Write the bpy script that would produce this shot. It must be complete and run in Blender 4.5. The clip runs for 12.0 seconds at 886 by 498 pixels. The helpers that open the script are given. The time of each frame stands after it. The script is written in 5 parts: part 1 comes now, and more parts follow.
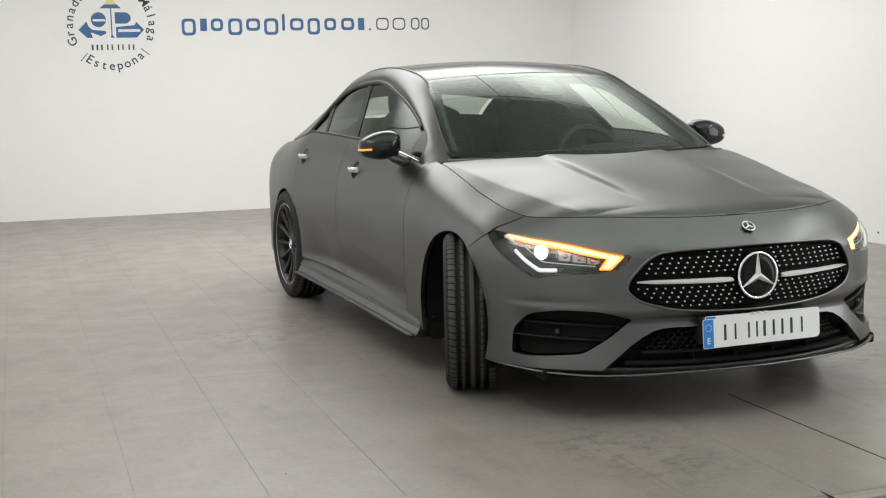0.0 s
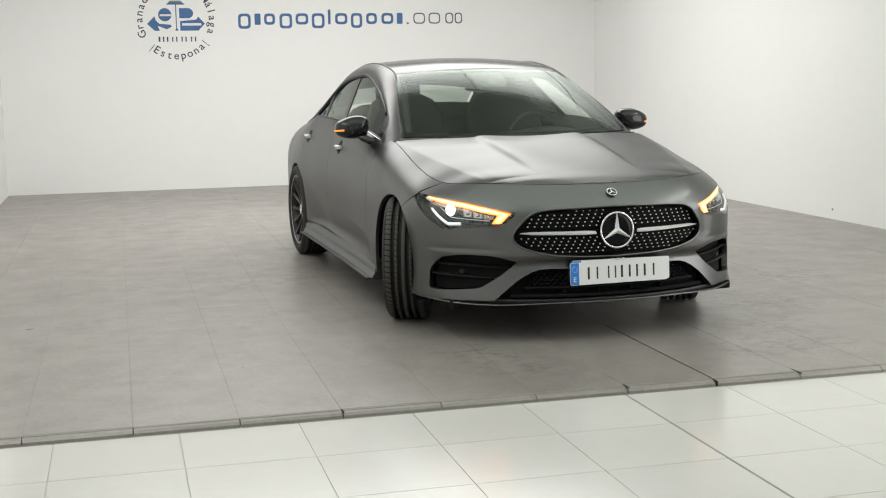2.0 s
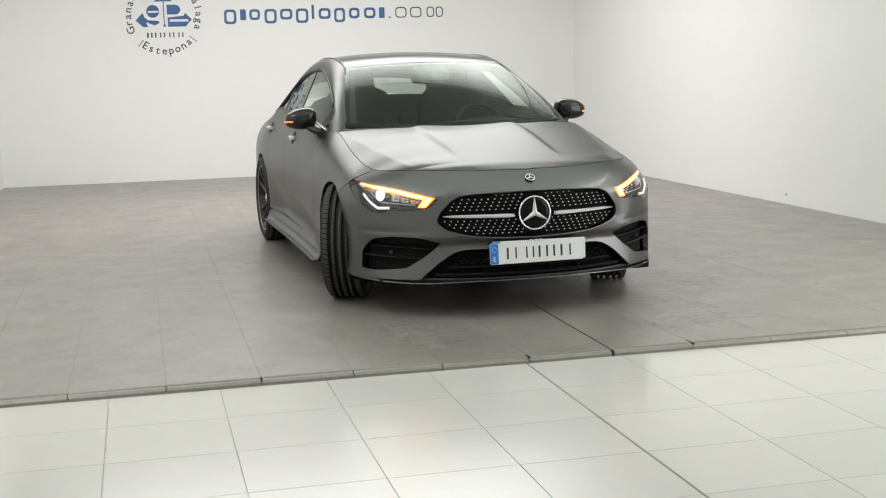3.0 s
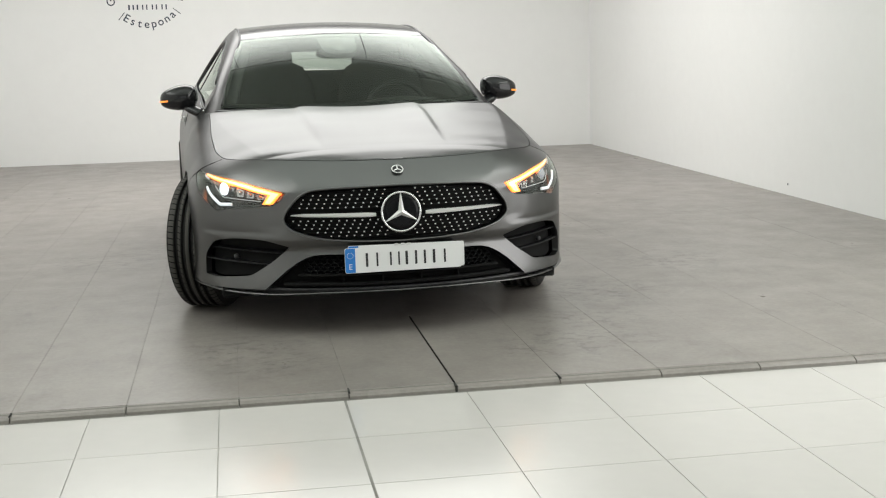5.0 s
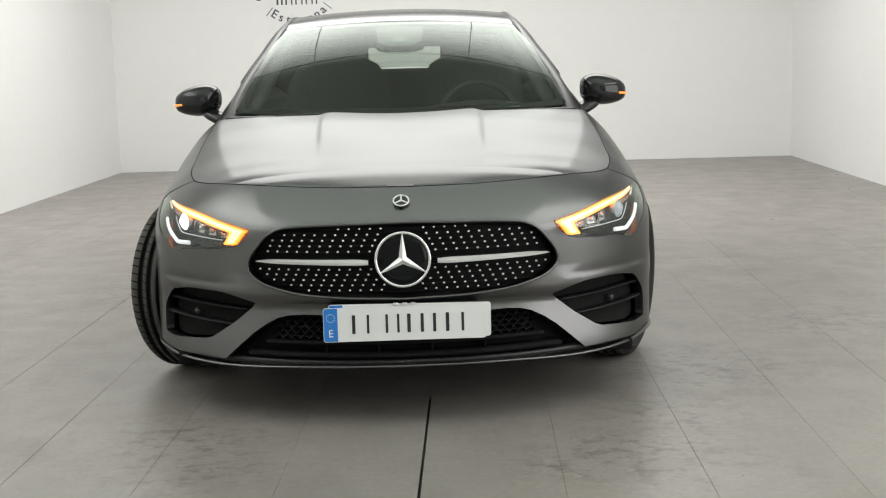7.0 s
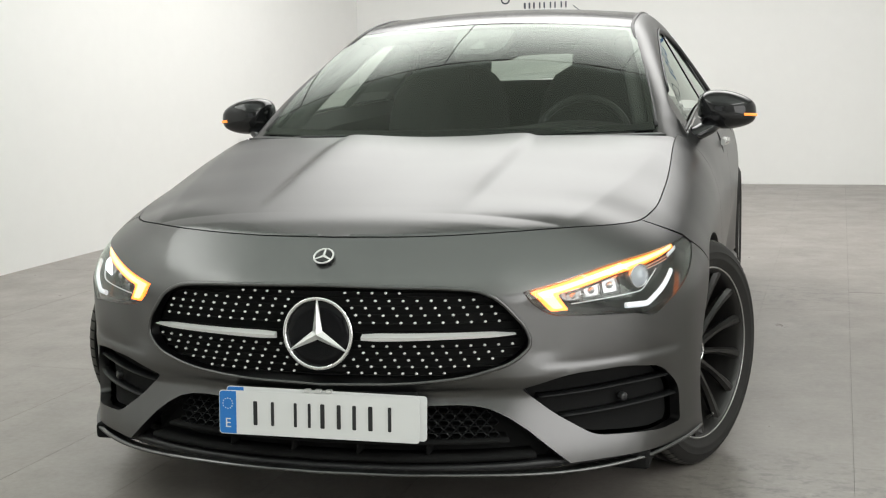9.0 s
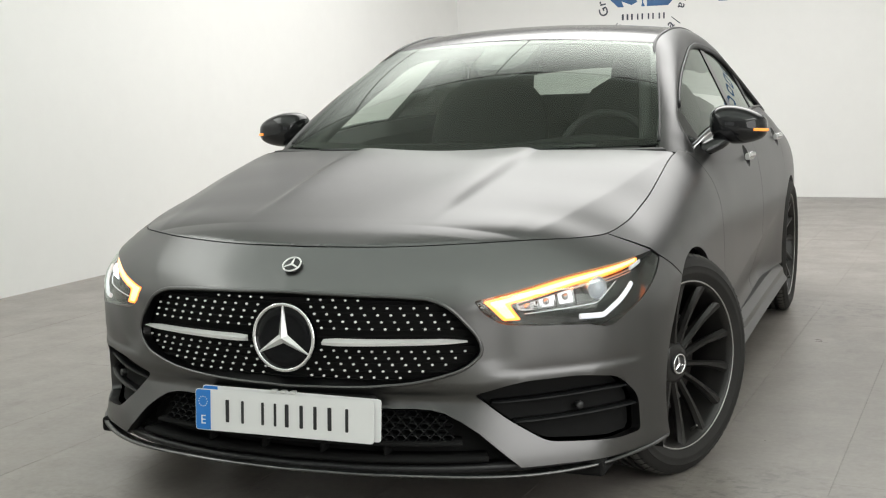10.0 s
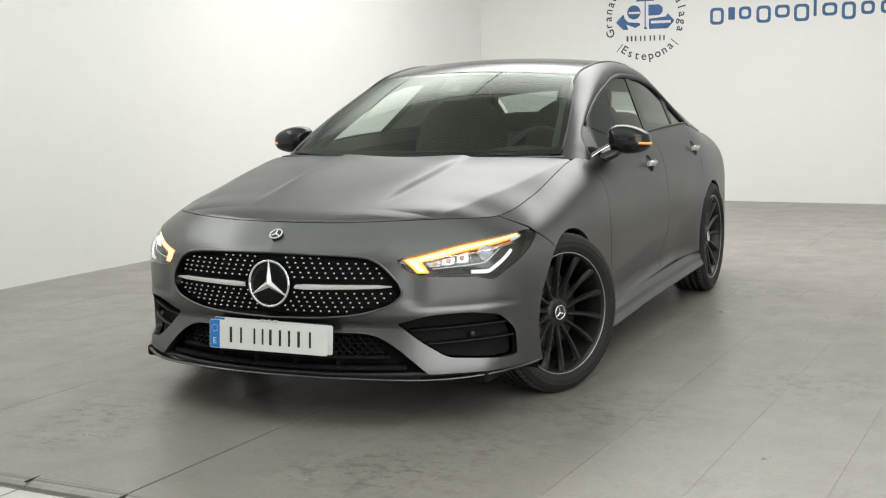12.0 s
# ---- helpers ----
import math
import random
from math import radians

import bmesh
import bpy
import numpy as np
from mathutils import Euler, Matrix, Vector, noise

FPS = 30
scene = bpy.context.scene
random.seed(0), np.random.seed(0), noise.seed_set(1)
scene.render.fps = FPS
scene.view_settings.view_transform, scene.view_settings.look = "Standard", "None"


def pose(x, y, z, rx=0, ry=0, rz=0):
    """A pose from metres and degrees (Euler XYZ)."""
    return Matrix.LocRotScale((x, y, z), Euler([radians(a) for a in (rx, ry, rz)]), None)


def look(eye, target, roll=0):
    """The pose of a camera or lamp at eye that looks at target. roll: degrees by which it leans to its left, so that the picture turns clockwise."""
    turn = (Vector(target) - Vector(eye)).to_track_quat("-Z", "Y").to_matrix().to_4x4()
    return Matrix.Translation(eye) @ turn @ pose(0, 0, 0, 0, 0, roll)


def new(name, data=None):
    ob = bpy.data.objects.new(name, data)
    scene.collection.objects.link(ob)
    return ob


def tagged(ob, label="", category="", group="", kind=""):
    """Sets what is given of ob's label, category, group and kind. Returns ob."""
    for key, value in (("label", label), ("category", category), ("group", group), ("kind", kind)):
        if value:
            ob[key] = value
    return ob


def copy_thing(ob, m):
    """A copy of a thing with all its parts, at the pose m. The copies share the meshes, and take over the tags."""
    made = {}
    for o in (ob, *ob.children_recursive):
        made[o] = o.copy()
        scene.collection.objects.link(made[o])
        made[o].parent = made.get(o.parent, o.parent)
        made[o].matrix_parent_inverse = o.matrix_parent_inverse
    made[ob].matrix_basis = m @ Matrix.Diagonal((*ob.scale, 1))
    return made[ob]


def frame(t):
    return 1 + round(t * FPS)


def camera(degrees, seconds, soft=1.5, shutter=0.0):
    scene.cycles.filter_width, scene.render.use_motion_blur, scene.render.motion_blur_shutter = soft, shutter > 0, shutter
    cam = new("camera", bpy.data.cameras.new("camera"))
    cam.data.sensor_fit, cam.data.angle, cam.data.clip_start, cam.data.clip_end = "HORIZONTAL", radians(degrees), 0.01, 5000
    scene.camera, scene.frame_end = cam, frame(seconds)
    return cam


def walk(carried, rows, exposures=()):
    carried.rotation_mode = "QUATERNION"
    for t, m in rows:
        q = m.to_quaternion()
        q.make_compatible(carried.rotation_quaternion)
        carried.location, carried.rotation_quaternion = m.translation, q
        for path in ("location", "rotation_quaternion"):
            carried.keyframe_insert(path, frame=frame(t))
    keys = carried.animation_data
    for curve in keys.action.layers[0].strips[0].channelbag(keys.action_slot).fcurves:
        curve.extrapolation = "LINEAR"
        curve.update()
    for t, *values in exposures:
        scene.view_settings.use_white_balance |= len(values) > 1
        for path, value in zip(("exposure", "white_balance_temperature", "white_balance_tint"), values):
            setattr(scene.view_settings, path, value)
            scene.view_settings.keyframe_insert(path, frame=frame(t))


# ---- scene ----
from mathutils import geometry

cam = camera(39.1, 12.0, soft=1.15)
PATH = [
    (0, (0.018, -0.236, 1.265), (0.656, 1.642, 1.01), -1.3),
    (0.5, (0.103, -0.667, 1.289), (0.684, 1.228, 1.027), -1.4),
    (1, (0.17, -1.086, 1.298), (0.71, 0.821, 1.029), -0.7),
    (1.5, (0.243, -1.475, 1.3), (0.754, 0.44, 1.028), -0.8),
    (2, (0.311, -1.841, 1.304), (0.806, 0.077, 1.027), -1.0),
    (2.5, (0.413, -2.146, 1.313), (0.901, -0.228, 1.029), -1.0),
    (3, (0.661, -2.384, 1.308), (1.124, -0.46, 1.018), -1.5),
    (3.5, (0.989, -2.35, 1.299), (1.434, -0.424, 0.997), -1.3),
    (5.5, (2.192, -1.224, 1.231), (2.448, 0.733, 0.908), -1.2),
    (6, (2.411, -0.876, 1.209), (2.584, 1.091, 0.892), -0.8),
    (6.5, (2.662, -0.489, 1.194), (2.72, 1.485, 0.879), -1.6),
    (7, (2.882, -0.111, 1.181), (2.830, 1.864, 0.872), -1.6),
    (9, (3.856, 1.055, 1.17), (3.253, 2.941, 0.884), -1.4),
    (9.5, (4.097, 1.172, 1.16), (3.363, 3.013, 0.889), -1.5),
    (10, (4.332, 1.089, 1.182), (3.518, 2.897, 0.916), -1.5),
    (10.5, (4.589, 0.854, 1.206), (3.73, 2.642, 0.947), -1.5),
    (11, (4.853, 0.597, 1.217), (3.964, 2.372, 0.966), -1.3),
    (11.5, (5.107, 0.278, 1.233), (4.212, 2.05, 0.984), -1.2),
    (12, (5.358, -0.034, 1.249), (4.453, 1.732, 0.996), -1.1),
]
walk(cam, [(t, look(eye, target, roll)) for t, eye, target, roll in PATH])

# ---- light: unseen fill lamps added to a closed showroom's white ceiling panels ----
world = bpy.data.worlds.new("world")
scene.world = world
world.use_nodes = True
world.node_tree.nodes["Background"].inputs[0].default_value = (0.9, 0.95, 1.0, 1)
world.node_tree.nodes["Background"].inputs[1].default_value = 0.02


X_EAST = 6.29


def ceiling_lamp(x, y, z, sx, sy, watts, colour=(1.0, 0.995, 0.965)):
    lamp = bpy.data.lights.new("ceiling_lamp", "AREA")
    lamp.shape, lamp.size, lamp.size_y, lamp.energy, lamp.color = "RECTANGLE", sx, sy, watts, colour
    ob = new("ceiling_lamp", lamp)
    ob.matrix_basis = pose(x, y, z)
    return ob


# unseen greenish lamp standing in for a faintly lit ceiling above the car
ceiling_lamp(2.67, 3.7, 3.385, 7.1, 3.7, 61, (0.90, 1.0, 0.93))
# added fill rows beside the two long walls, and one ahead of the car
ceiling_lamp(5.9, 2.9, 3.37, 0.3, 4.6, 32)
ceiling_lamp(2.67, -1.8, 3.37, 6.9, 3.4, 30, (0.95, 1.0, 0.95))
ceiling_lamp(-0.3, 3.9, 3.37, 1.1, 4.0, 35)
# added fill in two made-up openings: behind the camera and in the east wall
front_fill = ceiling_lamp(2.67, -5.97, 1.45, 5.0, 2.3, 22, (0.97, 0.99, 1.0))
front_fill.matrix_basis = pose(2.67, -5.97, 1.45, 90)
side_fill = ceiling_lamp(X_EAST - 0.01, 1.9, 1.4, 2.3, 4.0, 88, (1.0, 0.99, 0.97))
side_fill.matrix_basis = pose(X_EAST - 0.01, 1.9, 1.4, 0, 90, 0)


# ---- materials ----
def material(name, base, rough=0.5, metal=0.0, spread=0.0, scale=8.0, bump=0.0, bump_scale=60.0, coat=0.0, vary=0.0, emit=None, power=0.0):
    """A principled surface: base colour with a broad and a fine variation, and fine relief."""
    m = bpy.data.materials.new(name)
    m.use_nodes = True
    n, l = m.node_tree.nodes, m.node_tree.links
    b = n["Principled BSDF"]
    b.inputs["Base Color"].default_value = (*base, 1)
    b.inputs["Roughness"].default_value, b.inputs["Metallic"].default_value = rough, metal
    b.inputs["Coat Weight"].default_value = coat
    b.inputs["Coat Roughness"].default_value = 0.04
    if emit:
        b.inputs["Emission Color"].default_value, b.inputs["Emission Strength"].default_value = (*emit, 1), power
    if spread or bump or vary:
        place = n.new("ShaderNodeTexCoord")
        value = None
        if spread:
            broad, fine = n.new("ShaderNodeTexNoise"), n.new("ShaderNodeTexNoise")
            broad.inputs["Scale"].default_value, broad.inputs["Detail"].default_value = scale * 0.15, 5
            fine.inputs["Scale"].default_value, fine.inputs["Detail"].default_value = scale * 2.5, 4
            mix = n.new("ShaderNodeMath")
            mix.operation = "MULTIPLY_ADD"
            mix.inputs[1].default_value = 0.45
            for tex in (broad, fine):
                l.new(place.outputs["Object"], tex.inputs["Vector"])
            l.new(fine.outputs["Fac"], mix.inputs[0])
            l.new(broad.outputs["Fac"], mix.inputs[2])
            ramp = n.new("ShaderNodeMapRange")
            ramp.inputs["From Min"].default_value, ramp.inputs["From Max"].default_value = 0.45, 1.0
            ramp.inputs["To Min"].default_value, ramp.inputs["To Max"].default_value = 1 - spread, 1 + spread
            l.new(mix.outputs[0], ramp.inputs["Value"])
            value = ramp.outputs["Result"]
        if vary:
            info, one = n.new("ShaderNodeObjectInfo"), n.new("ShaderNodeMapRange")
            one.inputs["To Min"].default_value, one.inputs["To Max"].default_value = 1 - vary, 1 + vary
            l.new(info.outputs["Random"], one.inputs["Value"])
            if value:
                both = n.new("ShaderNodeMath")
                both.operation = "MULTIPLY"
                l.new(value, both.inputs[0])
                l.new(one.outputs["Result"], both.inputs[1])
                value = both.outputs[0]
            else:
                value = one.outputs["Result"]
        if value:
            tint = n.new("ShaderNodeVectorMath")
            tint.operation = "SCALE"
            tint.inputs[0].default_value = base
            l.new(value, tint.inputs["Scale"])
            l.new(tint.outputs[0], b.inputs["Base Color"])
        if bump:
            tex, relief = n.new("ShaderNodeTexNoise"), n.new("ShaderNodeBump")
            tex.inputs["Scale"].default_value, tex.inputs["Detail"].default_value = bump_scale, 4
            relief.inputs["Strength"].default_value, relief.inputs["Distance"].default_value = bump, 0.004
            l.new(place.outputs["Object"], tex.inputs["Vector"])
            l.new(tex.outputs["Fac"], relief.inputs["Height"])
            l.new(relief.outputs["Normal"], b.inputs["Normal"])
    return m


def floor_material():
    """Grey painted floor tiles: rubbed patches, dark scuffs and fine specks on a satin face."""
    m = material("grey_floor_paint", (0.254, 0.232, 0.212), rough=0.5)
    n, l = m.node_tree.nodes, m.node_tree.links
    b = n["Principled BSDF"]
    geo = n.new("ShaderNodeNewGeometry")
    info = n.new("ShaderNodeObjectInfo")

    def noise_of(scale, detail, rough=0.55, stretch=(1, 1, 1)):
        shift, tex = n.new("ShaderNodeMapping"), n.new("ShaderNodeTexNoise")
        shift.inputs["Scale"].default_value = stretch
        tex.inputs["Scale"].default_value, tex.inputs["Detail"].default_value, tex.inputs["Roughness"].default_value = scale, detail, rough
        l.new(geo.outputs["Position"], shift.inputs["Vector"])
        l.new(shift.outputs["Vector"], tex.inputs["Vector"])
        return tex.outputs["Fac"]

    def ramp_of(src, lo, hi, a, c):
        r = n.new("ShaderNodeMapRange")
        for key, v in (("From Min", lo), ("From Max", hi), ("To Min", a), ("To Max", c)):
            r.inputs[key].default_value = v
        l.new(src, r.inputs["Value"])
        return r.outputs["Result"]

    def times(p, q):
        k = n.new("ShaderNodeMath")
        k.operation = "MULTIPLY"
        l.new(p, k.inputs[0])
        l.new(q, k.inputs[1])
        return k.outputs[0]

    value = times(ramp_of(noise_of(0.55, 3), 0.3, 0.7, 0.93, 1.06), ramp_of(noise_of(5.0, 6, 0.65, (1, 0.6, 1)), 0.3, 0.75, 0.91, 1.08))
    value = times(value, ramp_of(noise_of(2.2, 8, 0.8, (1.4, 0.7, 1)), 0.54, 0.72, 1.0, 0.74))
    value = times(value, ramp_of(noise_of(45, 4, 0.7), 0.35, 0.7, 0.91, 1.08))
    worn = None
    for x, y, reach in ((1.95, 3.66, 0.42), (2.06, 3.36, 0.30), (3.11, 3.31, 0.20), (3.50, 3.85, 0.36), (3.70, 4.45, 0.50), (3.35, 3.45, 0.45), (4.35, 5.2, 0.45), (1.62, 6.55, 0.42), (1.20, 6.2, 0.5), (3.60, 7.50, 0.50)):
        away = n.new("ShaderNodeVectorMath")
        away.operation = "DISTANCE"
        away.inputs[1].default_value = (x, y, 0)
        l.new(geo.outputs["Position"], away.inputs[0])
        near = ramp_of(away.outputs["Value"], reach * 0.25, reach, 1.0, 0.0)
        if worn is None:
            worn = near
        else:
            k = n.new("ShaderNodeMath")
            k.operation = "MAXIMUM"
            l.new(worn, k.inputs[0])
            l.new(near, k.inputs[1])
            worn = k.outputs[0]
    scuff = times(worn, ramp_of(noise_of(13, 8, 0.72, (1, 1.3, 1)), 0.50, 0.60, 0.0, 1.0))
    value = times(value, ramp_of(scuff, 0, 1, 1.0, 0.60))
    rubbed = times(worn, ramp_of(noise_of(21, 6, 0.7), 0.56, 0.66, 0.0, 1.0))
    value = times(value, ramp_of(rubbed, 0, 1, 1.0, 1.24))
    value = times(value, ramp_of(info.outputs["Random"], 0, 1, 0.975, 1.025))
    tint = n.new("ShaderNodeVectorMath")
    tint.operation = "SCALE"
    tint.inputs[0].default_value = (0.254, 0.232, 0.212)
    l.new(value, tint.inputs["Scale"])
    l.new(tint.outputs[0], b.inputs["Base Color"])
    l.new(ramp_of(noise_of(3.5, 6, 0.7), 0.3, 0.7, 0.27, 0.43), b.inputs["Roughness"])
    relief = n.new("ShaderNodeBump")
    relief.inputs["Strength"].default_value, relief.inputs["Distance"].default_value = 0.12, 0.003
    lumps = n.new("ShaderNodeMath")
    lumps.operation = "MULTIPLY_ADD"
    lumps.inputs[1].default_value = 0.8
    l.new(scuff, lumps.inputs[0])
    l.new(noise_of(14, 6, 0.6), lumps.inputs[2])
    l.new(lumps.outputs[0], relief.inputs["Height"])
    l.new(relief.outputs["Normal"], b.inputs["Normal"])
    return m


def luminous_material():
    """Back-lit stretched sheet: it glows, most in its middle, fading towards its frame."""
    m = bpy.data.materials.new("backlit_sheet")
    m.use_nodes = True
    n, l = m.node_tree.nodes, m.node_tree.links
    n.remove(n["Principled BSDF"])
    glow, geo, part_of = n.new("ShaderNodeEmission"), n.new("ShaderNodeNewGeometry"), n.new("ShaderNodeSeparateXYZ")
    glow.inputs["Color"].default_value = (1.0, 0.995, 0.965, 1)
    l.new(geo.outputs["Position"], part_of.inputs[0])
    reach = []
    for axis, mid, half_width in (("X", 2.45, 3.5), ("Y", 9.35, 2.6)):
        shift, size = n.new("ShaderNodeMath"), n.new("ShaderNodeMath")
        shift.operation, size.operation = "SUBTRACT", "ABSOLUTE"
        shift.inputs[1].default_value = mid
        scaled = n.new("ShaderNodeMath")
        scaled.operation = "DIVIDE"
        scaled.inputs[1].default_value = half_width
        l.new(part_of.outputs[axis], shift.inputs[0])
        l.new(shift.outputs[0], size.inputs[0])
        l.new(size.outputs[0], scaled.inputs[0])
        reach.append(scaled.outputs[0])
    far, fall = n.new("ShaderNodeMath"), n.new("ShaderNodeMapRange")
    far.operation = "SMOOTH_MAX"
    far.inputs[2].default_value = 0.25
    l.new(reach[0], far.inputs[0])
    l.new(reach[1], far.inputs[1])
    fall.interpolation_type = "SMOOTHSTEP"
    for key, v in (("From Min", 0.40), ("From Max", 1.0), ("To Min", 4.4), ("To Max", 0.3)):
        fall.inputs[key].default_value = v
    l.new(far.outputs[0], fall.inputs["Value"])
    l.new(fall.outputs["Result"], glow.inputs["Strength"])
    l.new(glow.outputs[0], n["Material Output"].inputs["Surface"])
    return m


LUMINOUS = luminous_material()
WALL = material("white_wall_paint", (0.87, 0.87, 0.855), rough=0.75, spread=0.02, scale=4, bump=0.10, bump_scale=22)
CEILING = material("ceiling_paint", (0.76, 0.82, 0.775), rough=0.9, spread=0.015, scale=4)
GREY_FLOOR = floor_material()
GROUT = material("dark_grout", (0.232, 0.224, 0.207), rough=0.9, spread=0.2, scale=20)
BLACK_GROUT = material("black_joint", (0.02, 0.02, 0.018), rough=0.9)
PALE_GROUT = material("pale_grout", (0.50, 0.49, 0.46), rough=0.9, spread=0.2, scale=20)
WHITE_TILE = material("polished_white_tile", (0.61, 0.588, 0.565), rough=0.17, spread=0.03, scale=5, vary=0.02, bump=0.015, bump_scale=6)
SIGN_BLUE = material("sign_blue_film", (0.045, 0.13, 0.30), rough=0.35, spread=0.25, scale=14)
SIGN_DARK = material("sign_dark_film", (0.05, 0.06, 0.085), rough=0.4, spread=0.15, scale=14)
SIGN_YELLOW = material("sign_yellow_film", (0.75, 0.66, 0.30), rough=0.4, spread=0.1, scale=14)
SIGN_WHITE = material("sign_white_film", (0.75, 0.76, 0.78), rough=0.4, spread=0.05, scale=14)


# ---- mesh helpers ----
def link(name, bm, mat, parent=None, label="", smooth=False):
    mesh = bpy.data.meshes.new(name)
    bm.to_mesh(mesh)
    bm.free()
    if smooth:
        for p in mesh.polygons:
            p.use_smooth = True
    for one in mat if isinstance(mat, (list, tuple)) else [mat]:
        mesh.materials.append(one)
    ob = new(name, mesh)
    if parent is not None:
        ob.parent = parent
    if label:
        tagged(ob, label)
    return ob


def part(name, bm, mat, parent, label="", smooth=False):
    return link(name, bm, mat, parent, label, smooth)


def box_into(bm, x0, x1, y0, y1, z0, z1, bevel=0.0, m=None):
    made = bmesh.ops.create_cube(bm, size=1.0)["verts"]
    at = Matrix.Translation(((x0 + x1) / 2, (y0 + y1) / 2, (z0 + z1) / 2)) @ Matrix.Diagonal((x1 - x0, y1 - y0, z1 - z0, 1))
    bmesh.ops.transform(bm, matrix=at, verts=made)
    if bevel:
        edges = list({e for v in made for e in v.link_edges})
        out = bmesh.ops.bevel(bm, geom=edges, offset=bevel, segments=2, affect="EDGES", profile=0.5)
        made = list({v for f in out["faces"] for v in f.verts} | {v for v in made if v.is_valid})
    if m is not None:
        bmesh.ops.transform(bm, matrix=m, verts=made)
    return bm


def box(*args, **keys):
    return box_into(bmesh.new(), *args, **keys)


def prism_into(bm, outline, depth, m):
    """A flat plate with the given outline in its own x and y, depth thick towards its z, laid by m."""
    low = [bm.verts.new(m @ Vector((x, y, 0))) for x, y in outline]
    top = [bm.verts.new(m @ Vector((x, y, depth))) for x, y in outline]
    bm.faces.new(top)
    bm.faces.new(low[::-1])
    for i in range(len(low)):
        j = (i + 1) % len(low)
        bm.faces.new((low[i], low[j], top[j], top[i]))
    return bm


def arc(cx, cy, r, a0, a1, n=24, ry=None):
    return [(cx + r * math.cos(radians(a0 + (a1 - a0) * i / n)), cy + (ry or r) * math.sin(radians(a0 + (a1 - a0) * i / n))) for i in range(n + 1)]


# ---- the room ----
X0, X1, Y0, Y1, TOP, LOW = -0.95, X_EAST, -6.0, 13.35, 3.4, -0.025
EDGE = 2.862
for name, x0, x1, y0, y1 in (("wall_north", X0 - 0.2, X1 + 0.2, Y1, Y1 + 0.2), ("wall_west", X0 - 0.2, X0, Y0, Y1)):
    tagged(link(name, box(x0, x1, y0, y1, -0.2, TOP), WALL), "plain white painted plaster showroom wall", "wall", kind="structure")
# openings in the east and south walls are made up, for the fill lamps
east = bmesh.new()
for y0, y1, z0, z1 in ((Y0, -0.15, -0.2, TOP), (3.95, Y1, -0.2, TOP), (-0.15, 3.95, -0.2, 0.2), (-0.15, 3.95, 2.6, TOP)):
    box_into(east, X1, X1 + 0.2, y0, y1, z0, z1)
tagged(link("wall_east", east, WALL), "plain white painted plaster showroom wall with an added opening for a fill lamp", "wall", kind="structure")
south = bmesh.new()
for x0, x1, z0, z1 in ((X0 - 0.2, 0.1, -0.2, TOP), (5.24, X1 + 0.2, -0.2, TOP), (0.1, 5.24, -0.2, 0.25), (0.1, 5.24, 2.65, TOP)):
    box_into(south, x0, x1, Y0 - 0.2, Y0, z0, z1)
tagged(link("wall_south", south, WALL), "plain white painted wall round an added window opening", "wall", kind="structure")
tagged(link("ceiling", box(X0, X1, Y0, Y1, TOP, TOP + 0.1), CEILING), "plain white ceiling of the showroom", "ceiling", kind="structure")

# back-lit stretched ceiling behind the car
# unseen parts beyond x 0 and 4.74 added to brighten the side walls
tagged(link("luminous_ceiling", box(X0 + 0.04, X1 - 0.04, 7.2, 13.1, 3.345, 3.37), LUMINOUS), "glowing white stretched sheet below the ceiling", "luminous ceiling", kind="structure")
# thin dark frame of the luminous ceiling: its front edge and its seams
seams = bmesh.new()
for x0, x1, y0, y1 in ((X0 + 0.04, X1 - 0.04, 7.193, 7.205), (-0.003, 0.003, 7.205, 13.1), (4.737, 4.743, 7.205, 13.1), (1.578, 1.584, 7.205, 13.1), (3.158, 3.164, 7.205, 13.1)):
    box_into(seams, x0, x1, y0, y1, 3.318, 3.338)
tagged(link("ceiling_frame", seams, GROUT), "thin dark frame and seams of the luminous ceiling", "ceiling frame", kind="structure")

# plain frames in the two unseen openings, added to go with the fill lamps
for name, boxes in (("window_1", [(0.1, 5.24, Y0 - 0.14, Y0 - 0.06, 0.25, 0.31), (0.1, 5.24, Y0 - 0.14, Y0 - 0.06, 2.59, 2.65), (0.1, 0.16, Y0 - 0.14, Y0 - 0.06, 0.31, 2.59), (5.18, 5.24, Y0 - 0.14, Y0 - 0.06, 0.31, 2.59)]),
                    ("window_2", [(X1 + 0.06, X1 + 0.14, -0.15, 3.95, 0.2, 0.26), (X1 + 0.06, X1 + 0.14, -0.15, 3.95, 2.54, 2.6), (X1 + 0.06, X1 + 0.14, -0.15, -0.09, 0.26, 2.54), (X1 + 0.06, X1 + 0.14, 3.89, 3.95, 0.26, 2.54)])):
    frame_bm = bmesh.new()
    for b in boxes:
        box_into(frame_bm, *b)
    tagged(link(name, frame_bm, CEILING), "plain white frame of an added window in the showroom wall", "window", kind="structure")

# grey raised floor: a dark bed below, with tiles 0.40 m wide laid on it in strips
bed = bmesh.new()
for x0, x1, y0, y1 in ((X0, 2.708, EDGE + 0.035, Y1), (2.717, X1, EDGE + 0.035, Y1), (2.708, 2.717, 4.118, Y1)):
    box_into(bed, x0, x1, y0, y1, -0.15, -0.0016)
grey_floor = tagged(link("floor", bed, GROUT), "grey painted tile floor, scuffed, raised a step above the white tiles", "floor", kind="structure")
white_floor = tagged(link("floor_front", box(X0, X1, Y0, EDGE + 0.034, -0.15, LOW - 0.003), PALE_GROUT), "polished white square floor tiles with thin grey joints", "floor", kind="structure")


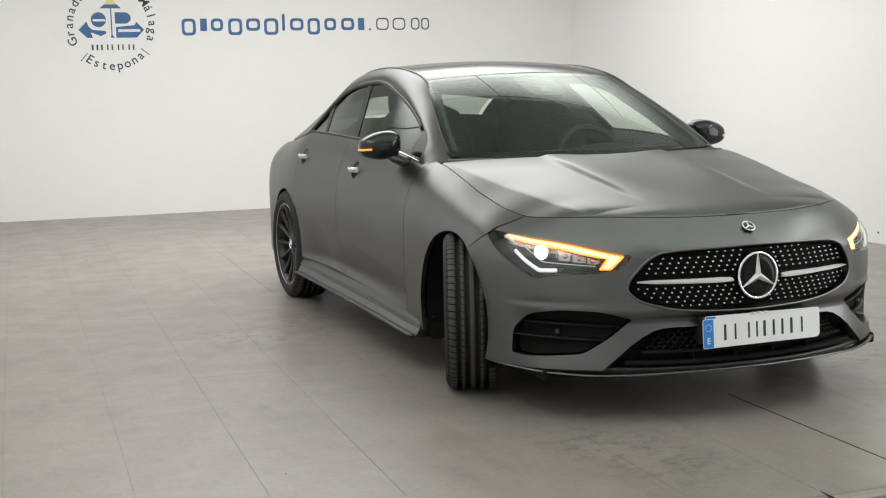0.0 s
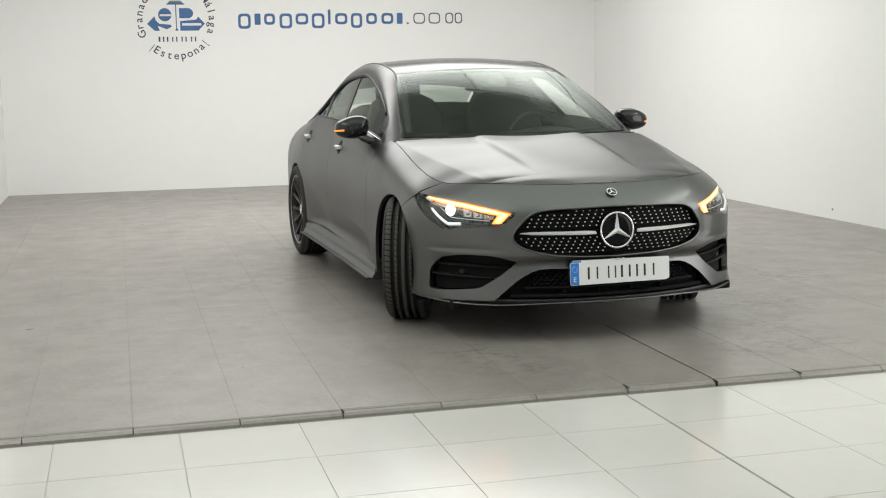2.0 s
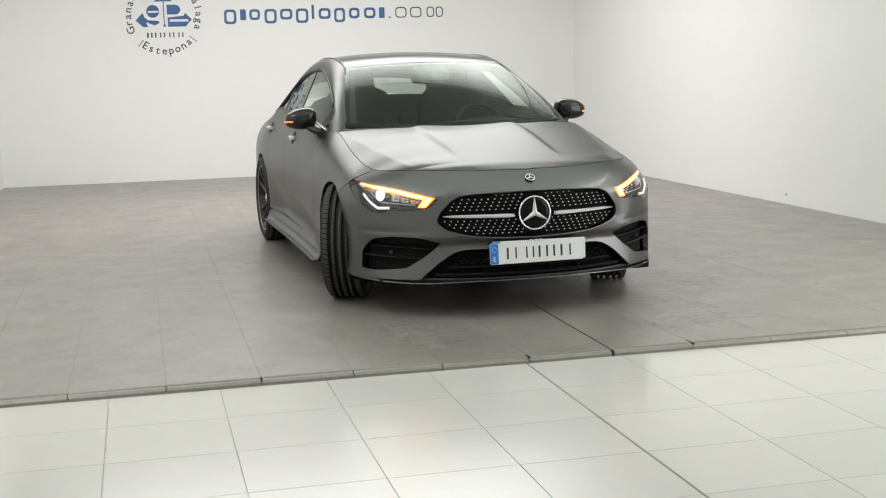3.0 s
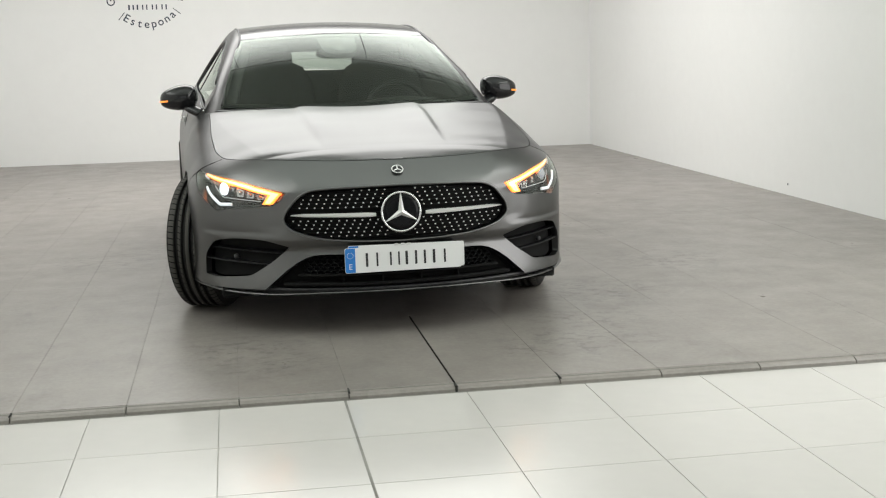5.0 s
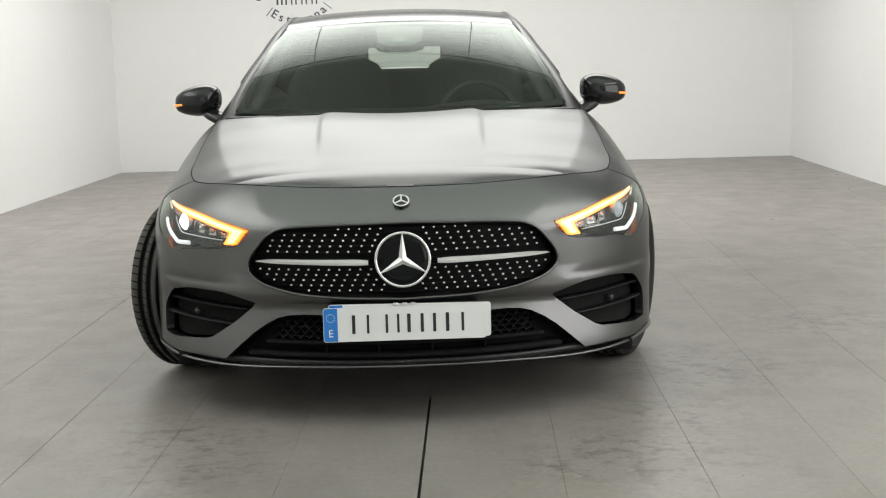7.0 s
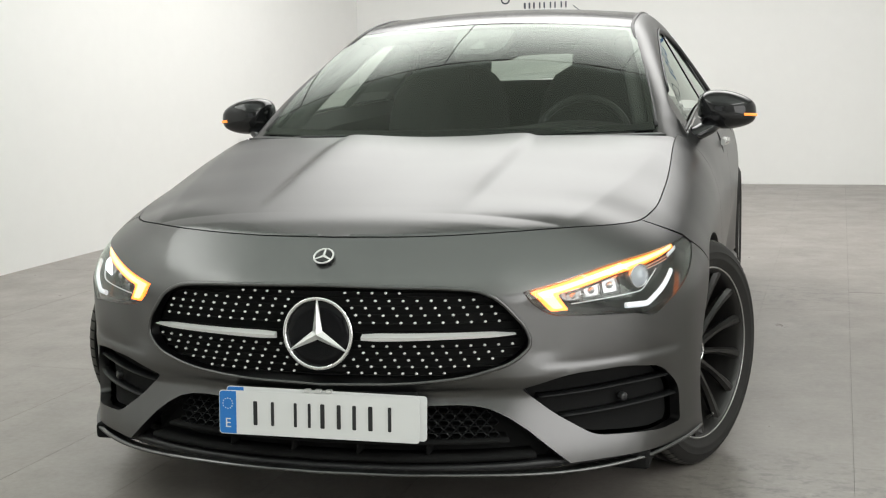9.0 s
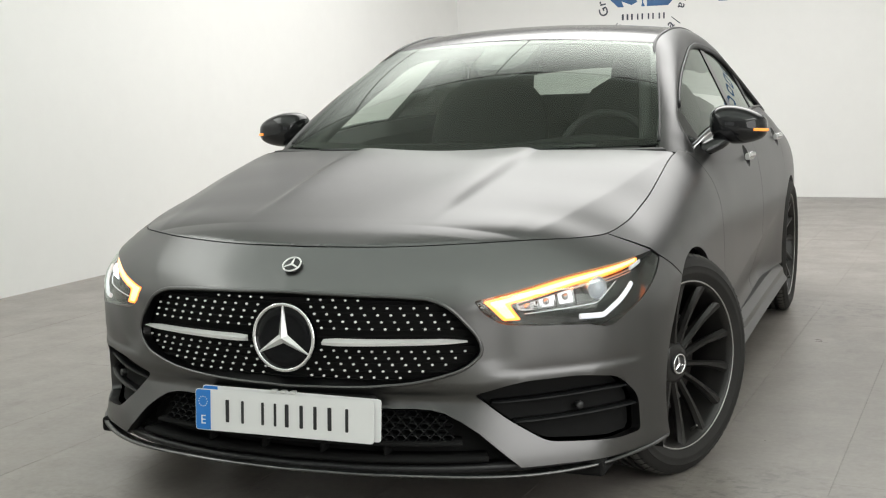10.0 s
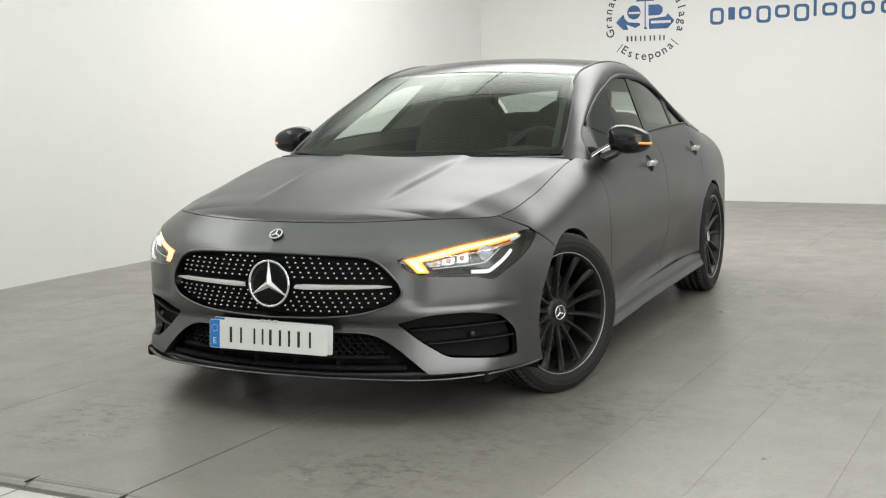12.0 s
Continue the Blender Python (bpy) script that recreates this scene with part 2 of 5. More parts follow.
def slab_mesh(name, sx, sy, h, mat, gap, gap_y=None):
    """One tile: a thin block with a small chamfer, its face at z = 0, its corner at the origin."""
    bm = bmesh.new()
    g, k, c = gap / 2, (gap if gap_y is None else gap_y) / 2, 0.0004
    rings = [[(g, k, -h), (sx - g, k, -h), (sx - g, sy - k, -h), (g, sy - k, -h)],
             [(g, k, -c), (sx - g, k, -c), (sx - g, sy - k, -c), (g, sy - k, -c)],
             [(g + c, k + c, 0), (sx - g - c, k + c, 0), (sx - g - c, sy - k - c, 0), (g + c, sy - k - c, 0)]]
    vs = [[bm.verts.new(p) for p in ring] for ring in rings]
    for a, b in zip(vs, vs[1:]):
        for i in range(4):
            j = (i + 1) % 4
            bm.faces.new((a[i], a[j], b[j], b[i]))
    bm.faces.new(vs[-1])
    mesh = bpy.data.meshes.new(name)
    bm.to_mesh(mesh)
    bm.free()
    mesh.materials.append(mat)
    return mesh

# ---- car materials ----
def paint_material():
    """Satin grey metallic film: very fine flake and slight rubbed variation in its gloss."""
    m = material("satin_grey_paint", (0.149, 0.1485, 0.1485), rough=0.31, metal=1.0, spread=0.03, scale=3)
    n, l = m.node_tree.nodes, m.node_tree.links
    place, tex, ramp = n.new("ShaderNodeTexCoord"), n.new("ShaderNodeTexNoise"), n.new("ShaderNodeMapRange")
    tex.inputs["Scale"].default_value, tex.inputs["Detail"].default_value = 3.0, 5
    ramp.inputs["To Min"].default_value, ramp.inputs["To Max"].default_value = 0.28, 0.312
    l.new(place.outputs["Object"], tex.inputs["Vector"])
    l.new(tex.outputs["Fac"], ramp.inputs["Value"])
    l.new(ramp.outputs["Result"], n["Principled BSDF"].inputs["Roughness"])
    n["Principled BSDF"].inputs["Specular Tint"].default_value = (0.84, 0.84, 0.84, 1)
    return m


def glass_material(name, tint, ior=1.5, rough=0.0):
    """A thin pane: tinted see-through with a mirror gloss that grows towards grazing view."""
    m = bpy.data.materials.new(name)
    m.use_nodes = True
    n, l = m.node_tree.nodes, m.node_tree.links
    n.remove(n["Principled BSDF"])
    clear, gloss, mix, edge = n.new("ShaderNodeBsdfTransparent"), n.new("ShaderNodeBsdfGlossy"), n.new("ShaderNodeMixShader"), n.new("ShaderNodeLayerWeight")
    clear.inputs["Color"].default_value = (*tint, 1)
    gloss.inputs["Roughness"].default_value = rough
    gloss.inputs["Color"].default_value = (0.93, 1.0, 0.94, 1)
    edge.inputs["Blend"].default_value = 0.5
    fifth, lift = n.new("ShaderNodeMath"), n.new("ShaderNodeMapRange")
    fifth.operation = "POWER"
    fifth.inputs[1].default_value = 5.0
    lift.inputs["To Min"].default_value, lift.inputs["To Max"].default_value = 2 * ((ior - 1) / (ior + 1)) ** 2, 0.97
    l.new(edge.outputs["Facing"], fifth.inputs[0])
    l.new(fifth.outputs[0], lift.inputs["Value"])
    l.new(lift.outputs["Result"], mix.inputs["Fac"])
    l.new(clear.outputs[0], mix.inputs[1])
    l.new(gloss.outputs[0], mix.inputs[2])
    l.new(mix.outputs[0], n["Material Output"].inputs["Surface"])
    return m


PAINT = paint_material()
GLOSS_BLACK = material("gloss_black", (0.012, 0.012, 0.013), rough=0.08, spread=0.05, scale=4)
ROOF_GLASS = material("dark_roof_glass", (0.010, 0.010, 0.010), rough=0.15, spread=0.05, scale=3)
SATIN_BLACK = material("black_plastic", (0.018, 0.018, 0.019), rough=0.42, spread=0.1, scale=8, bump=0.05, bump_scale=300)
MATT_BLACK = material("matt_black_lining", (0.010, 0.010, 0.010), rough=0.9, spread=0.1, scale=8)
MATT_BLACK.node_tree.nodes["Principled BSDF"].inputs["Specular IOR Level"].default_value = 0.15
INTAKE_BLACK = material("intake_black_plastic", (0.010, 0.0105, 0.011), rough=0.45, spread=0.15, scale=20, bump=0.08, bump_scale=200)
INTAKE_BLACK.node_tree.nodes["Principled BSDF"].inputs["Specular IOR Level"].default_value = 0.25
REFLECTOR = material("silvered_reflector", (0.62, 0.63, 0.65), rough=0.22, metal=0.9, spread=0.08, scale=30)
INSET_BLACK = material("deep_black_gloss", (0.004, 0.004, 0.005), rough=0.15)
INSET_BLACK.node_tree.nodes["Principled BSDF"].inputs["Specular IOR Level"].default_value = 0.2
CHROME = material("bright_chrome", (0.80, 0.80, 0.80), rough=0.10, metal=1.0)
SATIN_SILVER = material("satin_silver", (0.74, 0.74, 0.73), rough=0.30, metal=0.55)
RUBBER = material("tyre_rubber", (0.019, 0.018, 0.017), rough=0.7, spread=0.15, scale=12, bump=0.08, bump_scale=250)
RUBBER.node_tree.nodes["Principled BSDF"].inputs["Specular IOR Level"].default_value = 0.3
TREAD = material("pale_tread_rubber", (0.062, 0.059, 0.053), rough=0.85, spread=0.2, scale=14, bump=0.1, bump_scale=200)
RIM_BLACK = material("black_rim_paint", (0.022, 0.021, 0.020), rough=0.30, metal=0.3, spread=0.1, scale=8)
RIM_EDGE = material("machined_rim_edge", (0.52, 0.51, 0.50), rough=0.3, metal=0.8, spread=0.1, scale=20)
BAR_SILVER = material("bright_silver_bar", (0.86, 0.86, 0.85), rough=0.32, metal=0.35)
STEEL = material("brake_steel", (0.35, 0.34, 0.33), rough=0.35, metal=1.0, spread=0.1, scale=20)
WINDSCREEN_GLASS = glass_material("windscreen_glass", (0.80, 0.87, 0.81), 1.48)
SIDE_GLASS = glass_material("tinted_side_glass", (0.075, 0.08, 0.077), 1.5)
DOOR_GLASS = glass_material("door_glass", (0.80, 0.84, 0.81), 1.5)
REAR_GLASS = glass_material("rear_glass", (0.56, 0.60, 0.57), 1.5)
# panes of the two added windows
for name, pane in (("window_1", (0.16, 5.18, Y0 - 0.104, Y0 - 0.096, 0.31, 2.59)), ("window_2", (X1 + 0.096, X1 + 0.104, -0.09, 3.89, 0.26, 2.54))):
    part("pane", box(*pane), REAR_GLASS, bpy.data.objects[name])
LENS_GLASS = glass_material("headlamp_cover", (0.93, 0.94, 0.94), 1.45)
SEAT_CLOTH = material("black_seat_cloth", (0.014, 0.014, 0.0145), rough=0.85, spread=0.2, scale=10)
DASH = material("black_dashboard", (0.012, 0.012, 0.012), rough=0.6, spread=0.15, scale=10, bump=0.06, bump_scale=260)
POD_GREY = material("pod_grey_plastic", (0.055, 0.058, 0.055), rough=0.5, spread=0.1, scale=10)
POD_PALE = material("pod_pale_plastic", (0.20, 0.21, 0.20), rough=0.4, spread=0.1, scale=10)
HEADLINER = material("dark_headliner", (0.022, 0.023, 0.022), rough=0.9, spread=0.05, scale=8)
AMBER = material("lit_amber_strip", (0.9, 0.45, 0.12), rough=0.3, emit=(1.0, 0.20, 0.015), power=2.8)
AMBER_CORE = material("lit_amber_core", (0.9, 0.6, 0.3), rough=0.3, emit=(1.0, 0.56, 0.25), power=2.6)
AMBER_DIM = material("amber_lamp_window", (0.8, 0.30, 0.06), rough=0.25, emit=(1.0, 0.30, 0.05), power=0.9)
LAMP_WHITE = material("clear_light_guide", (0.62, 0.64, 0.66), rough=0.2, emit=(0.85, 0.93, 1.0), power=0.2)
LAMP_LIT = material("lit_running_lamp", (0.75, 0.77, 0.80), rough=0.25, emit=(0.9, 0.95, 1.0), power=0.55)
BEAM_WHITE = material("lit_dipped_beam", (0.9, 0.93, 1.0), rough=0.3, emit=(0.92, 0.96, 1.0), power=5.0)
LAMP_LENS = material("projector_lens", (0.16, 0.18, 0.20), rough=0.05, metal=0.3, coat=1.0, emit=(0.9, 0.95, 1.0), power=0.3)
PLATE_WHITE = material("white_plate_film", (0.80, 0.805, 0.805), rough=0.35, spread=0.02, scale=10)
PLATE_BLUE = material("blue_plate_film", (0.02, 0.20, 0.62), rough=0.35, spread=0.03, scale=10)
PLATE_INK = material("plate_ink", (0.02, 0.02, 0.022), rough=0.4)


# ---- smooth curves and panels of the car's skin ----
# The car's own axes: x to its left, y to its rear from the front axle, z up from the ground.
def curve(*knots):
    """A smooth curve through knots (x, y): a function of x, taking arrays."""
    k = np.array(knots, float)
    slope = np.gradient(k[:, 1], k[:, 0])

    def f(x):
        x = np.clip(np.asarray(x, float), k[0, 0], k[-1, 0])
        i = np.clip(np.searchsorted(k[:, 0], x) - 1, 0, len(k) - 2)
        h = k[i + 1, 0] - k[i, 0]
        t = (x - k[i, 0]) / h
        return ((2 * t**3 - 3 * t**2 + 1) * k[i, 1] + (t**3 - 2 * t**2 + t) * h * slope[i]
                + (3 * t**2 - 2 * t**3) * k[i + 1, 1] + (t**3 - t**2) * h * slope[i + 1])

    return f


def path3(*knots):
    """A smooth path through points: a function of 0..1, giving rows of places."""
    k = np.array(knots, float)
    s = np.r_[0, np.cumsum(np.linalg.norm(np.diff(k, axis=0), axis=1))]
    s /= s[-1]
    fs = [curve(*zip(s, k[:, n])) for n in range(k.shape[1])]
    return lambda t: np.stack([f(t) for f in fs], -1)


# plan outline of the body at bumper height, from the nose's middle round to the tail's middle
OUTLINE = path3((0, -0.885), (0.25, -0.862), (0.50, -0.782), (0.65, -0.690), (0.78, -0.567), (0.859, -0.440), (0.898, -0.300), (0.910, -0.100), (0.913, 0.100),
                (0.906, 0.55), (0.898, 1.00), (0.898, 1.60), (0.902, 2.20), (0.905, 2.70), (0.890, 3.00), (0.845, 3.35), (0.75, 3.60), (0.54, 3.73), (0.25, 3.78), (0, 3.785))
_t = np.linspace(0, 1, 4001)
_uv = OUTLINE(_t)
_len = np.r_[0, np.cumsum(np.linalg.norm(np.diff(_uv, axis=0), axis=1))]
A_END = _len[-1]
_tan = np.gradient(_uv, _len, axis=0)
_tan[0], _tan[-1] = (1, 0), (-1, 0)
_tan = np.stack([np.convolve(np.pad(_tan[:, n], 60, mode="reflect", reflect_type=("even", "odd")[n]), np.ones(121) / 121, "valid") for n in (0, 1)], 1)
_tan /= np.linalg.norm(_tan, axis=1)[:, None]


def au(u):
    """Length along the outline from the nose's middle at which it is u to the side."""
    n = np.argmax(_uv[:, 0])
    return np.interp(u, _uv[:n, 0], _len[:n])


def av(v):
    """Length along the outline at which it has come v to the rear."""
    return np.interp(v, _uv[:, 1], _len)


SHOULDER = curve((-0.89, 0.757), (-0.862, 0.759), (-0.782, 0.765), (-0.69, 0.766), (-0.567, 0.762), (-0.43, 0.763), (-0.30, 0.780), (-0.1, 0.815), (0.2, 0.885), (0.43, 0.930), (0.66, 0.935), (0.85, 0.962), (1.2, 0.996), (1.7, 1.012), (2.2, 1.024),
                 (2.55, 1.022), (2.9, 0.985), (3.3, 0.945), (3.79, 0.92))
INSET = curve((-0.9, 0.145), (0.0, 0.142), (0.45, 0.145), (0.66, 0.127), (1.2, 0.112), (2.2, 0.122), (2.6, 0.14), (3.1, 0.17), (3.8, 0.10))
ROUND = curve((-0.9, 1.6), (-0.55, 1.8), (-0.3, 3.2), (0.3, 4.2), (0.8, 4.0), (2.4, 3.6), (3.0, 4.0), (3.8, 6.0))
KNEE = curve((-0.9, 0.618), (-0.55, 0.60), (-0.3, 0.52), (0.0, 0.50), (0.6, 0.52), (2.4, 0.52), (3.8, 0.50))


def bell(x, at, wide):
    return np.exp(-(((x - at) / wide) ** 2))


def ease(x, lo, hi):
    t = np.clip((x - lo) / (hi - lo), 0, 1)
    return t * t * (3 - 2 * t)


def skin(a, z, off=0.0):
    """The body's side and nose at length a along the outline (negative on its right) and height z; off: metres behind the face."""
    a, z = np.asarray(a, float), np.asarray(z, float)
    s, b = np.where(a < 0, -1.0, 1.0), np.abs(a)
    u, v = np.interp(b, _len, _uv[:, 0]), np.interp(b, _len, _uv[:, 1])
    tu, tv = np.interp(b, _len, _tan[:, 0]), np.interp(b, _len, _tan[:, 1])
    zs, z0 = SHOULDER(v), KNEE(v)
    d = INSET(v) * np.clip((z - z0) / (zs - z0), 0, 1.3) ** ROUND(v)
    door = ease(v, 0.30, 0.8) * (1 - ease(v, 1.9, 2.45))
    line = 0.40 + 0.10 * (v - 0.6)
    fall = np.sqrt((line - z) ** 2 + 0.006**2) + (line - z)
    d = d + door * (0.15 * fall * (1 - 0.8 * ease(z, 0.34, 0.22)) - 0.005 * bell(z, line + 0.12, 0.10))
    nose = 1 - ease(v, -0.55, -0.30)
    mid = 1 - ease(u, 0.30, 0.55)
    wing = nose * (1 - ease(u, 0.74, 0.86))
    d = d - 0.036 * wing * (ease(z, 0.40, 0.18) - 0.56) * ease(0.42 - z, 0.0, 0.05) + 0.014 * nose * mid * bell(z, 0.385, 0.045)
    d = d + nose * ease(u, 0.50, 0.58) * (1 - ease(u, 0.80, 0.88)) * (0.0022 * bell(z, 0.450, 0.018) - 0.002 * bell(z, 0.434, 0.010))
    d = d + 0.006 * nose * bell(u, 0.545, 0.045) * ease(z, 0.44, 0.49) * (1 - ease(z, 0.585, 0.64))
    rim = u - np.interp(z, [0.64, 0.655, 0.707, 0.752], [0.405, 0.43, 0.492, 0.536])
    d = d - 0.0075 * nose * ease(z, 0.645, 0.69) * np.exp(-np.sqrt((rim / np.where(rim < 0, 0.10, 0.075)) ** 2 + 0.006))
    d = d + off
    return np.stack([s * (u - tv * d), v + tu * d, z], -1)


def skin_off(off):
    return lambda a, z: skin(a, z, off)


def rounded(points, spacing=0.006):
    """A closed outline through corners (x, y, radius), its corners rounded, cut into short pieces."""
    p = [np.array(q[:2], float) for q in points]
    r = [q[2] if len(q) > 2 else 0.0 for q in points]
    out = []
    for i, here in enumerate(p):
        before, after = p[i - 1] - here, p[(i + 1) % len(p)] - here
        lb, la = np.linalg.norm(before), np.linalg.norm(after)
        k = min(r[i], 0.48 * lb, 0.48 * la)
        if k < 1e-4:
            out.append(here)
            continue
        s, e = here + before / lb * k, here + after / la * k
        out += [(1 - t) ** 2 * s + 2 * t * (1 - t) * here + t * t * e for t in np.linspace(0, 1, 9)]
    return resample(out, spacing)


def resample(points, spacing):
    p = np.array(points, float)
    out = []
    for q, w in zip(p, np.roll(p, -1, axis=0)):
        n = max(1, int(np.linalg.norm(w - q) / spacing + 0.5))
        out += [q + (w - q) * i / n for i in range(n)]
    out = np.array(out)
    keep = np.linalg.norm(out - np.roll(out, 1, axis=0), axis=1) > spacing * 0.05
    return out[keep]


def along(points, spacing):
    """An open run of straight pieces, cut into short steps."""
    p = np.array(points, float)
    out = []
    for q, w in zip(p, p[1:]):
        n = max(1, int(np.linalg.norm(w - q) / spacing + 0.5))
        out += [q + (w - q) * i / n for i in range(n)]
    return np.array(out + [p[-1]])


def mirrored(loop):
    return (np.array(loop) * (-1, 1))[::-1]


def whole(half):
    """A closed outline from its half with x of 0 or more, that starts and ends on the middle line."""
    wide = max(len(p) for p in half)
    h = np.array([(*p, 0.0)[:wide] if len(p) < wide else tuple(p) for p in half], float)
    return np.concatenate([h, (h * ((-1, 1) if h.shape[1] == 2 else (-1, 1, 1)))[::-1][1:-1]])


def inside(x, y, loops):
    hit = np.zeros(np.shape(x), bool)
    for p in loops:
        q = np.roll(p, -1, axis=0)
        for (x0, y0), (x1, y1) in zip(p, q):
            if y0 != y1:
                hit ^= ((y0 > y) != (y1 > y)) & (x < (x1 - x0) * (y - y0) / (y1 - y0) + x0)
    return hit


def panel_mesh(loops, face, step=0.02, depth=0.012, stepy=None, heart=None):
    """A sheet bounded by loops in its own two coordinates, laid into space by face(x, y), with a turned-in edge."""
    stepy = stepy or step
    edge = np.concatenate(loops)
    lo, hi = edge.min(0), edge.max(0)
    gx, gy = np.meshgrid(np.arange(lo[0] + step / 2, hi[0], step), np.arange(lo[1] + stepy / 2, hi[1], stepy))
    gx, gy = gx.ravel() + np.where((np.arange(gx.size) // gx.shape[1]) % 2, step / 4, -step / 4), gy.ravel()
    ok = inside(gx, gy, loops)
    gx, gy = gx[ok], gy[ok]
    scale = np.array([step, stepy])
    near = np.full(len(gx), 9.0)
    for i in range(0, len(edge), 64):
        e = edge[i:i + 64] / scale
        near = np.minimum(near, np.sqrt((gx[:, None] / step - e[:, 0]) ** 2 + (gy[:, None] / stepy - e[:, 1]) ** 2).min(1))
    flat = np.concatenate([edge, np.stack([gx, gy], 1)[near > 0.5]])
    links, first = [], 0
    for p in loops:
        links += [(first + i, first + (i + 1) % len(p)) for i in range(len(p))]
        first += len(p)
    got = geometry.delaunay_2d_cdt([Vector(p) for p in flat], links, [], 0, 1e-6)
    xy = np.array([tuple(p) for p in got[0]])
    tri = np.array([t for t in got[2] if len(t) == 3])
    c = xy[tri].mean(1)
    tri = tri[inside(c[:, 0], c[:, 1], loops)]
    p0, p1, p2 = xy[tri[:, 0]], xy[tri[:, 1]], xy[tri[:, 2]]
    area = np.abs((p1 - p0)[:, 0] * (p2 - p0)[:, 1] - (p1 - p0)[:, 1] * (p2 - p0)[:, 0]) / 2
    tri = tri[~((tri < len(edge)).all(1) & (area < 0.03 * step * stepy))]
    place = face(xy[:, 0], xy[:, 1])
    bm = bmesh.new()
    layer = bm.verts.layers.float_vector.new("shade")
    vs = [bm.verts.new(p) for p in place]
    n = np.cross(place[tri[:, 1]] - place[tri[:, 0]], place[tri[:, 2]] - place[tri[:, 0]])
    mid = place[tri].mean(1)
    out = mid - (np.array(heart) if heart is not None else np.stack([0 * mid[:, 0], np.clip(mid[:, 1], -0.1, 2.9), 0 * mid[:, 0] + 0.45], 1))
    turn = (n * out).sum() < 0
    for t in tri:
        try:
            f = bm.faces.new([vs[i] for i in (t[::-1] if turn else t)])
            f.smooth = True
        except ValueError:
            pass
    h = 1e-4
    nx = face(xy[:, 0] + h, xy[:, 1]) - face(xy[:, 0] - h, xy[:, 1])
    ny = face(xy[:, 0], xy[:, 1] + h) - face(xy[:, 0], xy[:, 1] - h)
    way = np.cross(nx, ny) * (1 if np.sum(np.cross(nx, ny)[tri[:, 0]] * n) * (-1 if turn else 1) > 0 else -1)
    way /= np.maximum(np.linalg.norm(way, axis=1), 1e-12)[:, None]
    shade = {v: Vector(w) for v, w in zip(vs, way)}
    loose = [v for v in bm.verts if not v.link_faces]
    bmesh.ops.delete(bm, geom=loose, context="VERTS")
    if depth:
        rim = [e for e in bm.edges if len(e.link_faces) == 1]
        outer, inner, lean_ = {}, {}, {}
        for e in rim:
            a, b = e.verts
            a, b = (a, b) if e.link_loops[0].vert == a else (b, a)
            side = (b.co - a.co).cross(shade[a])
            for v in (a, b):
                lean_[v] = lean_.get(v, Vector((0, 0, 0))) + side
        for v, side in lean_.items():
            outer[v], inner[v] = bm.verts.new(v.co), bm.verts.new(v.co - shade[v] * depth)
            shade[outer[v]] = shade[inner[v]] = side.normalized()
        for e in rim:
            a, b = e.verts
            a, b = (a, b) if e.link_loops[0].vert == a else (b, a)
            f = bm.faces.new((outer[b], outer[a], inner[a], inner[b]))
            f.smooth = True
    for v in bm.verts:
        v[layer] = shade[v]
    return bm


def panel(name, loops, face, mat, parent, step=0.02, depth=0.012, label="", stepy=None, heart=None):
    ob = part(name, panel_mesh([np.array(p) for p in loops], face, step, depth, stepy, heart), mat, parent, label)
    rows = np.zeros(len(ob.data.vertices) * 3)
    ob.data.attributes["shade"].data.foreach_get("vector", rows)
    ob.data.normals_split_custom_set_from_vertices(rows.reshape(-1, 3))
    return ob


def sweep_mesh(spine, section, closed=False, caps=True, up=(0, 0, 1)):
    """A section (x across, y along up) drawn along the rows of a spine."""
    sp = np.array(spine, float)
    t = np.gradient(sp, axis=0) if not closed else np.roll(sp, -1, 0) - np.roll(sp, 1, 0)
    t /= np.linalg.norm(t, axis=1)[:, None]
    across = np.cross(t, np.array(up, float))
    across /= np.linalg.norm(across, axis=1)[:, None]
    top = np.cross(across, t)
    bm = bmesh.new()
    rings = [[bm.verts.new(p + a * x + b * y) for x, y in section] for p, a, b in zip(sp, across, top)]
    m = len(section)
    for r, q in zip(rings, rings[1:] + (rings[:1] if closed else [])):
        for i in range(m):
            f = bm.faces.new((r[i], r[(i + 1) % m], q[(i + 1) % m], q[i]))
            f.smooth = True
    if caps and not closed:
        bm.faces.new(rings[0][::-1])
        bm.faces.new(rings[-1])
    bmesh.ops.recalc_face_normals(bm, faces=bm.faces)
    return bm


def tube_mesh(spine, r, n=10, ry=None, **keys):
    return sweep_mesh(spine, [(r * math.cos(2 * math.pi * i / n), (ry or r) * math.sin(2 * math.pi * i / n)) for i in range(n)], **keys)


def lathe_mesh(profile, n=48, bm=None, smooth=True):
    """A profile of (along x, radius) turned round the x axis."""
    bm = bm or bmesh.new()
    rings = [[bm.verts.new((x, r * math.cos(2 * math.pi * i / n), r * math.sin(2 * math.pi * i / n))) for i in range(n)] for x, r in profile]
    for p, q in zip(rings, rings[1:]):
        for i in range(n):
            f = bm.faces.new((p[i], p[(i + 1) % n], q[(i + 1) % n], q[i]))
            f.smooth = smooth
    bmesh.ops.recalc_face_normals(bm, faces=bm.faces)
    return bm


